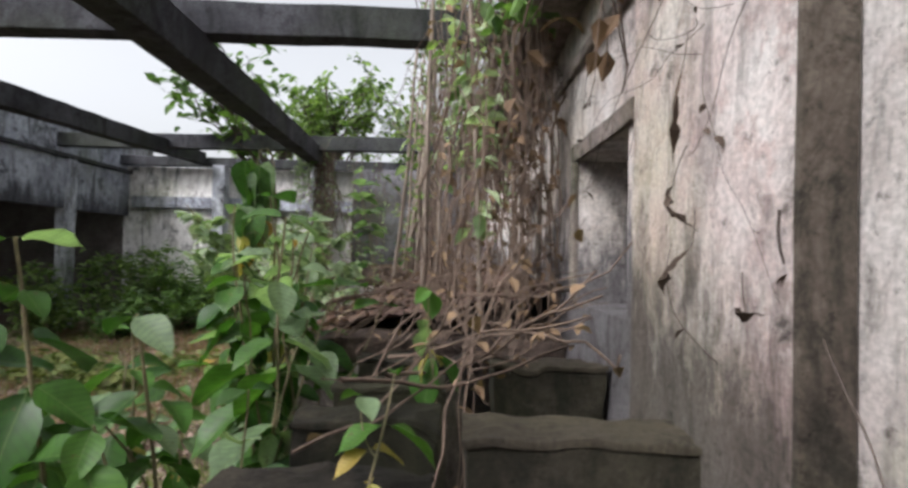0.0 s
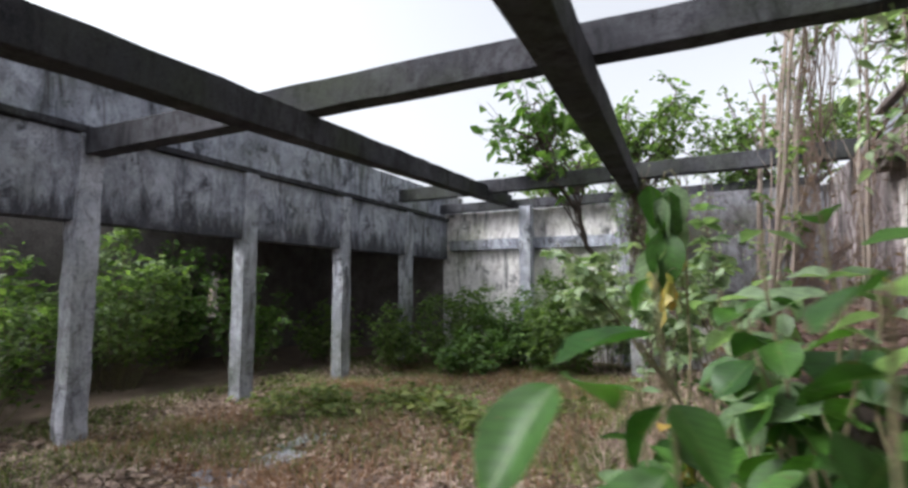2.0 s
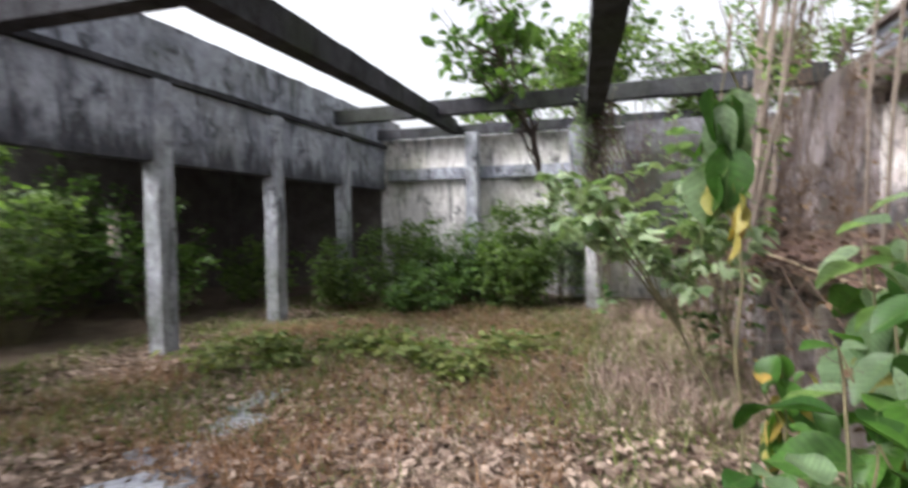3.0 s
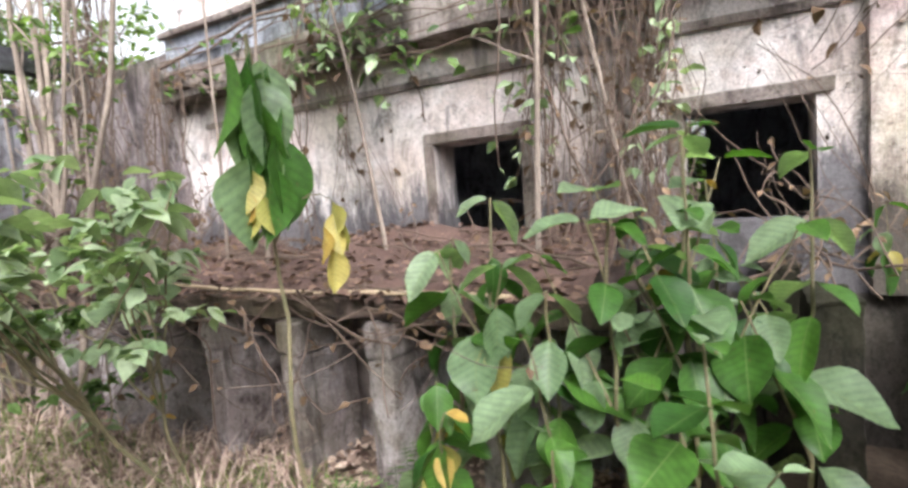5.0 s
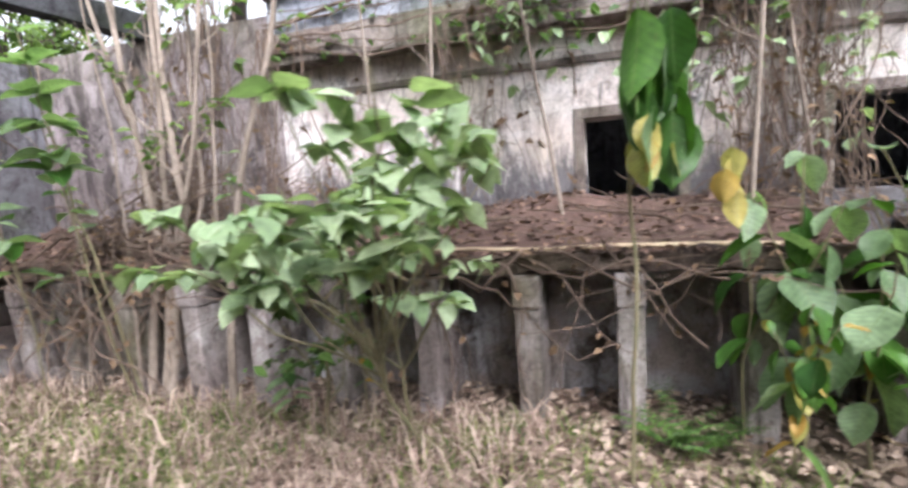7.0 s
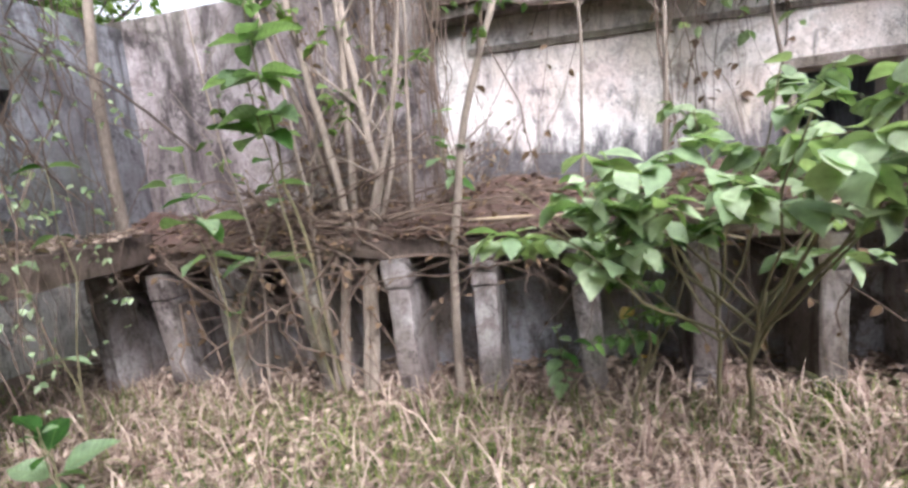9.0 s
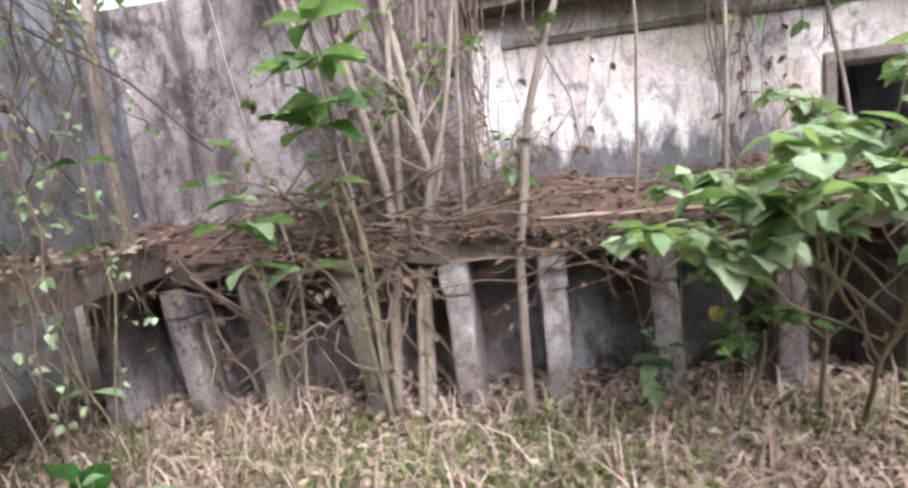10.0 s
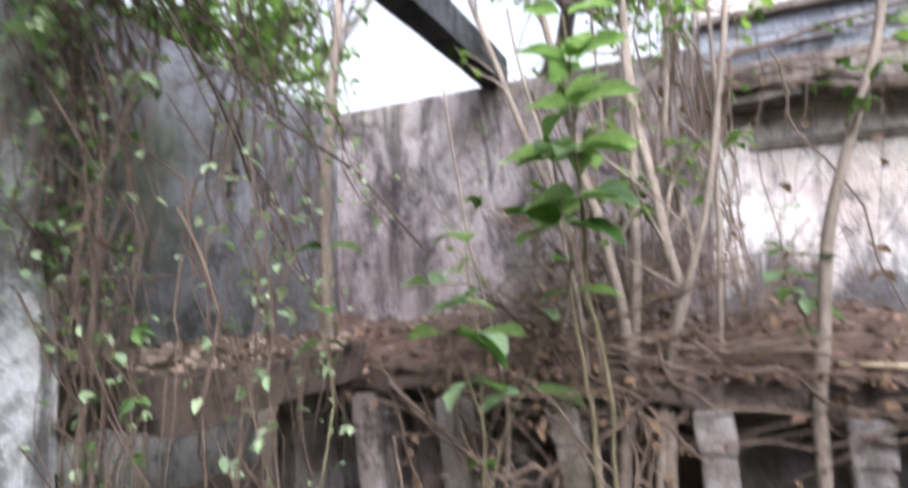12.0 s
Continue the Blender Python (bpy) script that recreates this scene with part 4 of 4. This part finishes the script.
for k, (bx, by, br, bh, bn, mt) in enumerate(((-6.0, 10.2, 0.9, 1.7, 1500, L_CANOPY), (-4.9, 10.3, 0.9, 1.5, 1500, L_SMALL), (-3.9, 10.0, 0.9, 1.9, 1600, L_CANOPY), (-3.7, 9.5, 0.6, 1.5, 1100, L_CANOPY),
                                              (-5.4, 9.0, 0.7, 0.8, 800, L_SMALL), (-6.7, 8.8, 0.5, 1.3, 700, L_CANOPY), (-3.1, 10.5, 0.6, 2.4, 1300, L_LIGHT),
                                              (-5.8, 5.3, 0.7, 0.34, 320, L_GRASS), (-3.9, 5.65, 0.6, 0.32, 300, L_GRASS), (-5.0, 6.2, 0.5, 0.25, 200, L_GRASS), (-3.2, 6.6, 0.5, 0.22, 180, L_GRASS),
                                              (-8.6, 3.2, 0.8, 2.0, 1100, L_CANOPY), (-9.4, 5.2, 1.0, 2.6, 1500, L_CANOPY), (-9.0, 7.2, 0.9, 2.0, 1100, L_SMALL), (-8.4, 9.0, 0.7, 1.5, 800, L_CANOPY), (-10.4, 3.6, 1.0, 3.0, 1500, L_SMALL), (-10.6, 7.0, 0.9, 3.0, 1300, L_SMALL), (-9.2, 1.0, 0.9, 2.4, 1100, L_SMALL), (-10.3, 5.6, 0.8, 2.9, 1000, L_LIGHT))):
    bush((bx, by, 0), br, bh, int(bn * 1.8), 0.11, mt, 80 + k, "dense green bush under the gallery" if bx < -8 else "dense green bush in the courtyard")


def vine_tangle(name, runs, leaves, size, seed, label, thick=0.006, mat=M_VINE, leafmat=L_SMALL, wander=0.12):
    """runs: (from, to, how many, jitter) of thin hanging stems."""
    r = random.Random(seed)
    ob = new(name)
    ob.location = Vector(runs[0][0])
    tagged(ob, label, "vines")
    fol = Shape()
    pool = []
    for a, c, n, j in runs:
        for _ in range(n):
            p = Vector(a) + Vector((r.uniform(-j, j) * 0.5, r.uniform(-j, j), r.uniform(-0.1, 0.1)))
            q = Vector(c) + Vector((r.uniform(-j, j) * 0.6, r.uniform(-j, j), r.uniform(-0.3, 0.3)))
            pts = curve_pts(p, q, 14, wander * r.uniform(0.5, 2.0), r)
            w = thick * r.choice((0.5, 0.7, 1.0, 1.0, 1.7))
            one = Shape()
            one.tube(pts, w, w * 0.6, 5)
            one.make("stem", mat, ob, smooth=True)
            pool += pts
    for _ in range(leaves):
        a = r.uniform(0, 6.28)
        fol.leaf(pool[r.randrange(len(pool))], Vector((math.cos(a), math.sin(a), r.uniform(-1.2, 0.1))), size * r.uniform(0.5, 1.4), 0.6, 0.3, r)
    if leaves:
        fol.make("foliage", leafmat, ob)["kind"] = "stuff"
    return ob


DRYV = "tangle of dry brown vines hanging over the wall"
vine_tangle("hanging_vines", [((0.42, 3.1, 3.4), (0.46, 3.05, 1.15), 9, 0.25), ((0.42, 2.82, 3.0), (0.46, 2.82, 1.1), 5, 0.08), ((0.25, 2.95, 4.2), (0.3, 2.9, 1.1), 4, 0.15), ((0.3, 2.75, 3.3), (0.36, 2.75, 1.1), 7, 0.12), ((0.2, 3.3, 3.2), (0.1, 3.2, 1.1), 10, 0.35)], 330, 0.055, 101, DRYV + " beside the window", 0.0055, leafmat=L_DRY, wander=0.09)
vine_tangle("leafy_vines", [((0.1, 3.4, 4.0), (0.1, 3.3, 2.0), 12, 0.5), ((-0.1, 4.4, 3.9), (-0.1, 4.6, 2.5), 14, 0.8), ((0.0, 2.6, 3.6), (0.05, 2.7, 1.9), 5, 0.2)], 520, 0.10, 102, "green leafy vines hanging from the roof beam", 0.005, leafmat=L_LIGHT)
vine_tangle("hanging_vines", [((0.3, 5.0, 3.4), (0.35, 5.1, 1.6), 12, 0.6), ((0.4, 3.2, 3.0), (0.48, 3.2, 2.2), 6, 0.6), ((0.25, 1.6, 3.0), (0.47, 1.7, 2.2), 9, 0.6), ((0.2, 6.4, 3.2), (0.2, 6.6, 1.3), 8, 0.7), ((0.2, 5.3, 2.9), (0.0, 5.3, 1.15), 6, 0.3)], 190, 0.08, 103, DRYV, 0.005, leafmat=L_DRY, wander=0.09)
vine_tangle("hanging_vines", [((-0.1, 7.6, 4.6), (-0.25, 7.5, 1.2), 30, 0.35), ((0.2, 7.25, 3.1), (0.1, 7.25, 1.2), 14, 0.16), ((-0.3, 8.1, 2.8), (-0.4, 7.8, 1.2), 16, 0.35)], 190, 0.06, 116, "curtain of dry vines and roots behind the saplings", 0.006, leafmat=L_DRY, wander=0.16)
vine_tangle("hanging_vines", [((0.1, 3.4, 3.5), (0.0, 3.3, 1.2), 16, 0.3), ((0.3, 2.9, 3.3), (0.25, 2.9, 1.15), 10, 0.15)], 170, 0.07, 117, DRYV + " beside the window", 0.005, leafmat=L_DRY, wander=0.12)
vine_tangle("cornice_roots", [((0.24, 7.2, 2.95), (0.24, 5.2, 2.95), 6, 0.07), ((0.24, 5.4, 2.9), (0.22, 2.2, 2.85), 6, 0.1), ((0.3, 7.3, 3.2), (0.32, 4.5, 3.25), 4, 0.08)], 90, 0.09, 104, "pale creeping roots along the cornice", 0.011, M_VINE, L_SMALL, 0.1)
vine_tangle("hanging_vines", [((-2.4, 9.55, 3.5), (-2.36, 9.55, 0.3), 20, 0.15), ((-2.2, 9.25, 3.5), (-2.1, 9.25, 0.5), 14, 0.25), ((-1.75, 9.3, 3.4), (-1.8, 9.3, 0.7), 10, 0.25), ((-1.35, 9.35, 3.4), (-1.3, 9.35, 0.9), 9, 0.12), ((-2.1, 9.3, 2.6), (-0.9, 9.3, 2.3), 6, 0.2), ((-2.5, 9.3, 3.3), (-1.5, 9.4, 1.6), 6, 0.3)], 480, 0.06, 105, "curtain of dry vines with small leaves round the column", 0.0045, leafmat=L_LIGHT, wander=0.3)
vine_tangle("fallen_branches", [((-0.5, 8.9, 1.2), (-0.3, 7.5, 1.3), 14, 0.5), ((-0.7, 9.2, 1.05), (-0.6, 7.4, 1.6), 12, 0.4), ((-0.75, 8.2, 1.2), (-0.6, 6.6, 1.2), 10, 0.3), ((-0.8, 8.9, 1.1), (-0.87, 8.7, 0.3), 8, 0.6), ((-0.82, 7.6, 1.1), (-0.88, 7.5, 0.25), 6, 0.7), ((-0.8, 6.0, 1.1), (-0.9, 5.9, 0.2), 6, 0.9), ((-0.8, 4.9, 1.1), (-0.9, 4.8, 0.4), 5, 0.7)], 220, 0.07, 106, "tangle of dry twigs and roots on the platform edge", 0.008, leafmat=L_DRY, wander=0.16)
vine_tangle("edge_roots", [((-0.84, 9.3, 1.12), (-0.86, 7.6, 1.05), 8, 0.12), ((-0.8, 7.9, 1.3), (-0.84, 6.6, 1.05), 5, 0.14), ((-0.7, 8.6, 1.6), (-0.86, 7.8, 0.85), 12, 0.3), ((-0.84, 6.6, 1.1), (-0.86, 3.4, 1.05), 3, 0.12), ((-0.82, 8.4, 1.1), (-0.9, 8.3, 0.1), 12, 0.9)], 260, 0.05, 118, "tangled brown roots spilling over the slab edge", 0.007, leafmat=L_DRY, wander=0.2)
vine_tangle("root_mat", [((-0.2, 9.4, 1.25), (-0.2, 7.6, 1.7), 26, 0.4), ((0.2, 8.6, 2.2), (-0.4, 7.7, 1.15), 22, 0.4), ((-0.3, 7.4, 1.15), (0.2, 6.8, 1.7), 20, 0.3)], 160, 0.07, 110, "dense mat of brown roots behind the saplings", 0.006, leafmat=L_DRY, wander=0.34)
vine_tangle("fallen_branches", [((-0.3, 1.4, 1.13), (0.4, 2.3, 1.3), 5, 0.3), ((-0.2, 2.2, 1.1), (0.42, 1.9, 1.5), 5, 0.25), ((-0.08, 1.3, 0.6), (0.0, 2.3, 2.2), 4, 0.1), ((-0.5, 2.7, 1.1), (0.2, 3.2, 1.7), 7, 0.4), ((-0.15, 2.9, 1.1), (-0.1, 3.0, 3.0), 9, 0.3), ((-0.1, 3.0, 1.1), (0.1, 2.9, 2.6), 10, 0.4), ((0.0, 2.2, 1.1), (0.42, 1.85, 1.35), 6, 0.12), ((-0.3, 1.9, 1.1), (0.3, 2.4, 1.9), 5, 0.25), ((0.15, 2.6, 1.1), (0.2, 2.75, 2.4), 5, 0.12)], 150, 0.06, 107, "dead branches and withered leaves over the stub walls", 0.0045, leafmat=L_DRY, wander=0.16)
vine_tangle("wall_creeper", [((0.475, 0.96, 2.07), (0.475, 1.28, 2.0), 1, 0.01), ((0.475, 1.25, 2.02), (0.475, 2.3, 2.16), 2, 0.04), ((0.475, 1.24, 2.0), (0.475, 0.95, 1.72), 1, 0.01), ((0.475, 0.95, 1.72), (0.57, 0.78, 1.40), 1, 0.01), ((0.475, 1.6, 2.3), (0.475, 1.9, 1.9), 3, 0.2), ((0.475, 1.1, 1.35), (0.475, 1.6, 1.6), 2, 0.1), ((0.475, 1.15, 2.1), (0.475, 1.6, 2.5), 2, 0.1)], 24, 0.03, 108, "thin dark creeper stems on the white wall", 0.0018, M_DARKBARK, L_DEAD, wander=0.08)
vine_tangle("ledge_plants", [((0.3, 5.5, 2.9), (0.1, 4.2, 2.75), 8, 0.3), ((0.3, 3.2, 2.9), (0.2, 1.6, 2.7), 6, 0.3), ((-2.5, 9.6, 3.6), (-2.45, 8.9, 3.3), 6, 0.2)], 260, 0.10, 109, "small green plants growing on the ledge", 0.005, leafmat=L_SMALL)

vine_tangle("leafy_vines", [((-2.5, 9.7, 3.6), (-2.5, 9.72, 1.9), 16, 0.22), ((-2.3, 9.7, 3.6), (-2.3, 9.7, 2.2), 12, 0.2), ((-2.7, 9.7, 3.6), (-2.7, 9.72, 1.7), 8, 0.12), ((-2.36, 9.74, 2.6), (-2.34, 9.74, 0.1), 12, 0.1), ((-2.3, 9.8, 2.6), (-2.28, 9.8, 0.1), 8, 0.08)], 950, 0.048, 111, "green and yellow leafy vines wrapped round the column", 0.0045, leafmat=L_LIGHT, wander=0.22)
vine_tangle("leafy_vines", [((-2.5, 9.72, 3.5), (-2.4, 9.72, 1.6), 8, 0.1), ((-2.3, 9.72, 3.4), (-2.3, 9.7, 0.8), 8, 0.12)], 330, 0.06, 115, "dense small-leaved creeper climbing the column", 0.0035, leafmat=L_SMALL, wander=0.2)
vine_tangle("leafy_vines", [((-2.6, 9.3, 3.6), (-2.7, 9.3, 2.7), 7, 0.2)], 320, 0.08, 112, "yellow-green vines hanging from the cross beam", 0.004, leafmat=L_LIGHT, wander=0.16)

vine_tangle("soil_twigs", [((-0.5, 3.4, 1.22), (0.3, 4.6, 1.32), 14, 0.6), ((-0.4, 4.8, 1.22), (0.3, 6.4, 1.34), 16, 0.6), ((0.2, 5.6, 1.3), (-0.5, 7.0, 1.2), 12, 0.5), ((0.35, 3.2, 1.5), (0.2, 4.0, 1.25), 8, 0.3)], 60, 0.07, 114, "dead twigs lying on the heaped soil", 0.006, leafmat=L_DRY, wander=0.1)
vine_tangle("slab_roots", [((-0.8, 4.0, 1.15), (-0.84, 4.0, 0.8), 26, 1.0), ((-0.8, 6.2, 1.15), (-0.84, 6.2, 0.78), 30, 1.2), ((-0.8, 8.4, 1.15), (-0.84, 8.4, 0.78), 30, 1.2), ((-0.78, 3.6, 1.15), (-0.8, 5.4, 1.1), 8, 0.5), ((-0.78, 6.0, 1.15), (-0.8, 8.0, 1.08), 10, 0.6)], 420, 0.055, 113, "fringe of roots and dead leaves along the slab edge", 0.004, leafmat=L_DRY, wander=0.1)

# withered leaves caught on the wall
def withered_leaf(top, tip, width, bow, seed):
    """A shrivelled leaf: a twisted ragged ribbon curling out from the wall between top and tip, on a thin stalk."""
    r = random.Random(seed)
    top, tip = Vector((0.468, *top)), Vector((0.468, *tip))
    ob = new("withered_leaf")
    ob.location = top
    tagged(ob, "curled withered brown leaf caught on the wall", "leaf", group="withered wall leaves")
    d = (tip - top).normalized()
    side = d.cross(Vector((1, 0, 0))).normalized()
    sh, n = Shape(), 12
    for i in range(n + 1):
        t = i / n
        p = top.lerp(tip, t) + side * bow * math.sin(math.pi * t) - Vector((0.012 + 0.03 * math.sin(math.pi * t), 0, 0))
        w = width * (0.08 + math.sin(math.pi * min(1.0, t * 1.1)) ** 0.8 * r.uniform(0.55, 1.25))
        turn = 1.6 * t + r.uniform(-0.5, 0.5)
        a = side * math.cos(turn) + Vector((-1, 0, 0)) * math.sin(turn)
        sh.v += [p - a * w, p + Vector((-w * 0.5, 0, 0)), p + a * w * 0.8]
    for i in range(n):
        for k in (0, 1):
            sh.f.append((3 * i + k, 3 * i + k + 1, 3 * i + k + 4, 3 * i + k + 3))
    sh.make("blade", L_DEAD, ob)
    stalk = Shape()
    stalk.tube(curve_pts(top + Vector((0.0, r.uniform(-0.05, 0.05), 0.09)), top - Vector((0.01, 0, 0)), 6, 0.01, r), 0.0015, 0.001, 4)
    stalk.make("stalk", M_DARKBARK, ob)


for k, args in enumerate((((1.305, 2.03), (1.344, 1.81), 0.016, 0.06), ((1.342, 1.752), (1.21, 1.63), 0.030, 0.0), ((1.248, 1.592), (1.381, 1.475), 0.019, 0.01), ((1.02, 1.455), (0.945, 1.472), 0.014, 0.01))):
    withered_leaf(*args, k)

# cane along the platform edge
sh = Shape()
sh.tube(curve_pts((-0.78, 3.3, 1.13), (-0.76, 6.95, 1.2), 30, 0.03, rng), 0.014, 0.01, 8)
tagged(sh.make("cane_pole", M_BAMBOO, smooth=True), "long pale dry cane lying along the platform edge", "pole")
sh = Shape()
sh.tube(curve_pts((-0.9, 6.2, 0.85), (-1.3, 5.4, 1.05), 14, 0.02, rng, -0.12), 0.01, 0.006, 7)
tagged(sh.make("arched_twig", M_BAMBOO, smooth=True), "pale arching dry twig before the piers", "twig")
sh = Shape()
sh.tube(curve_pts((-0.44, 9.2, 1.9), (-1.3, 9.9, 2.75), 14, 0.05, rng, -0.1), 0.013, 0.006, 7)
tagged(sh.make("dark_branch", M_DARKBARK, smooth=True), "dark arching dead branch before the wall", "branch")


def fern(base, seed):
    r = random.Random(seed)
    ob = new("fern")
    ob.location = Vector(base)
    tagged(ob, "green fern growing beside a pier", "fern")
    sh = Shape()
    for k in range(9):
        a = r.uniform(0, 6.28)
        L = r.uniform(0.28, 0.42)
        q = Vector(base) + Vector((math.cos(a) * L, math.sin(a) * L, L * r.uniform(0.4, 0.8)))
        pts = curve_pts(base, q, 14, 0.01, r, -0.05)
        sh.tube(pts, 0.003, 0.001, 4)
        d = Vector((math.cos(a), math.sin(a), 0))
        s_ = Vector((-d.y, d.x, 0))
        for i in range(3, 15):
            for g in (-1, 1):
                sh.leaf(pts[i], s_ * g + d * 0.4, 0.10 * (1.1 - i / 15), 0.28, 0.1, r)
    sh.make("fronds", L_SMALL, ob)


fern((-1.05, 3.85, 0.0), 5)
fern((-1.0, 4.0, 0.0), 6)

# ground cover
def scatter(n, region, height, lean, width, seed, dens):
    r = np.random.default_rng(seed)
    x = r.uniform(region[0], region[1], n)
    y = r.uniform(region[2], region[3], n)
    keep = np.array([dens(a, c) for a, c in zip(x, y)]) > r.uniform(0, 1, n)
    x, y = x[keep], y[keep]
    k = len(x)
    z = np.array([0.05 * noise.noise(Vector((a, c, 0)) * 0.7) + 0.03 * noise.noise(Vector((a, c, 0)) * 2.6) for a, c in zip(x, y)]) - 0.01
    h = height * r.uniform(0.35, 1.3, k)
    a = r.uniform(0, 6.283, k)
    ln = lean * h * r.uniform(0.2, 1.6, k)
    w = width * r.uniform(0.6, 1.4, k)
    base = np.stack([x, y, z], 1)
    d = np.stack([np.cos(a), np.sin(a), np.zeros(k)], 1)
    s_ = np.stack([-np.sin(a), np.cos(a), np.zeros(k)], 1) * w[:, None]
    up = np.array([0, 0, 1.0])
    mid = base + d * (ln * 0.35)[:, None] + up * (h * 0.6)[:, None]
    tip = base + d * ln[:, None] + up * (h * (1 - 0.25 * lean))[:, None]
    v = np.stack([base - s_, base + s_, mid + s_ * 0.7, mid - s_ * 0.7, tip], 1).reshape(-1, 3)
    i = np.arange(k)[:, None] * 5
    quads = (i + np.array([0, 1, 2, 3])).tolist()
    tris = (i + np.array([3, 2, 4])).tolist()
    return v.tolist(), quads + tris


def stuff(name, vf, mat, label, category):
    me = bpy.data.meshes.new(name)
    me.from_pydata(vf[0], [], vf[1])
    me.materials.append(mat)
    tagged(new(name, me), label, category, kind="stuff")


def patch(x, y, s_, o):
    return 0.5 + 0.9 * noise.noise(Vector((x * s_ + o, y * s_, o)))


def bare(x, y):
    """Where the trodden way across the courtyard leaves little growing."""
    return 1.0 if y < 3.3 + 0.5 * noise.noise(Vector((x, y, 5))) and x > -5.6 else 0.0


stuff("grass", scatter(60000, (-8.2, -0.9, 2.4, 11.2), 0.14, 1.0, 0.005, 1, lambda x, y: (patch(x, y, 0.9, 3) - 0.12) * 1.35 - 0.8 * bare(x, y)), L_GRASS, "patchy green grass in the courtyard", "grass")
stuff("dry_grass", scatter(52000, (-8.0, -0.5, 2.2, 10.8), 0.10, 1.7, 0.005, 2, lambda x, y: 0.15 + 0.9 * patch(x, y, 0.6, 9) - 0.5 * bare(x, y) - (0.45 if x < -3.0 else 0) - (0.8 if y < 5.2 and x > -2.8 else 0)), L_STRAW, "matted dry straw and grass", "dry grass")
stuff("straw_stalks", scatter(4400, (-2.3, -0.78, 4.6, 10.6), 0.25, 1.0, 0.007, 3, lambda x, y: 0.9 * patch(x, y, 1.3, 5)), L_STRAW, "standing dry stalks before the piers", "dry grass")
stuff("grass_tufts", scatter(9000, (-3.6, -1.0, 4.5, 10.0), 0.2, 1.0, 0.006, 8, lambda x, y: 1.6 * (patch(x, y, 1.5, 21) - 0.62)), L_GRASS, "green grass tufts in the straw", "grass")
stuff("red_grass", scatter(40000, (-7.0, -2.4, 3.2, 9.5), 0.15, 1.2, 0.0045, 7, lambda x, y: 0.75 * patch(x, y, 0.8, 14)), L_RED, "reddish dry grass in the courtyard", "dry grass")


def litter(n, region, z0, seed, size):
    r = random.Random(seed)
    sh = Shape()
    for _ in range(n):
        x, y = r.uniform(region[0], region[1]), r.uniform(region[2], region[3])
        z = heap_z(x, y) - 0.005 if z0 == "heap" else z0 if z0 is not None else 0.05 * noise.noise(Vector((x, y, 0)) * 0.7) + 0.03 * noise.noise(Vector((x, y, 0)) * 2.6)
        a = r.uniform(0, 6.28)
        sh.leaf(Vector((x, y, z + r.uniform(0.008, 0.035))), Vector((math.cos(a), math.sin(a), r.uniform(-0.15, 0.45))), size * r.uniform(0.5, 1.5), 0.6, r.uniform(-0.5, 0.8), r)
    return sh.v, sh.f


stuff("leaf_litter", litter(54000, (-8.2, -0.2, -2.5, 11.0), None, 4, 0.07), L_LITTER, "fallen brown leaves on the ground", "leaf litter")
stuff("platform_litter", litter(2600, (-0.7, 0.5, 3.05, 10.4), "heap", 5, 0.06), L_PLAT, "fallen brown leaves on the platform", "leaf litter")
stuff("end_litter", litter(500, (-2.2, -0.8, 9.42, 10.45), 1.285, 6, 0.07), L_LITTER, "fallen leaves on the slab end", "leaf litter")
stuff("edge_litter", litter(1100, (-0.87, -0.62, 2.9, 10.4), 1.105, 9, 0.06), L_PLAT, "dead leaves caught along the slab edge", "leaf litter")
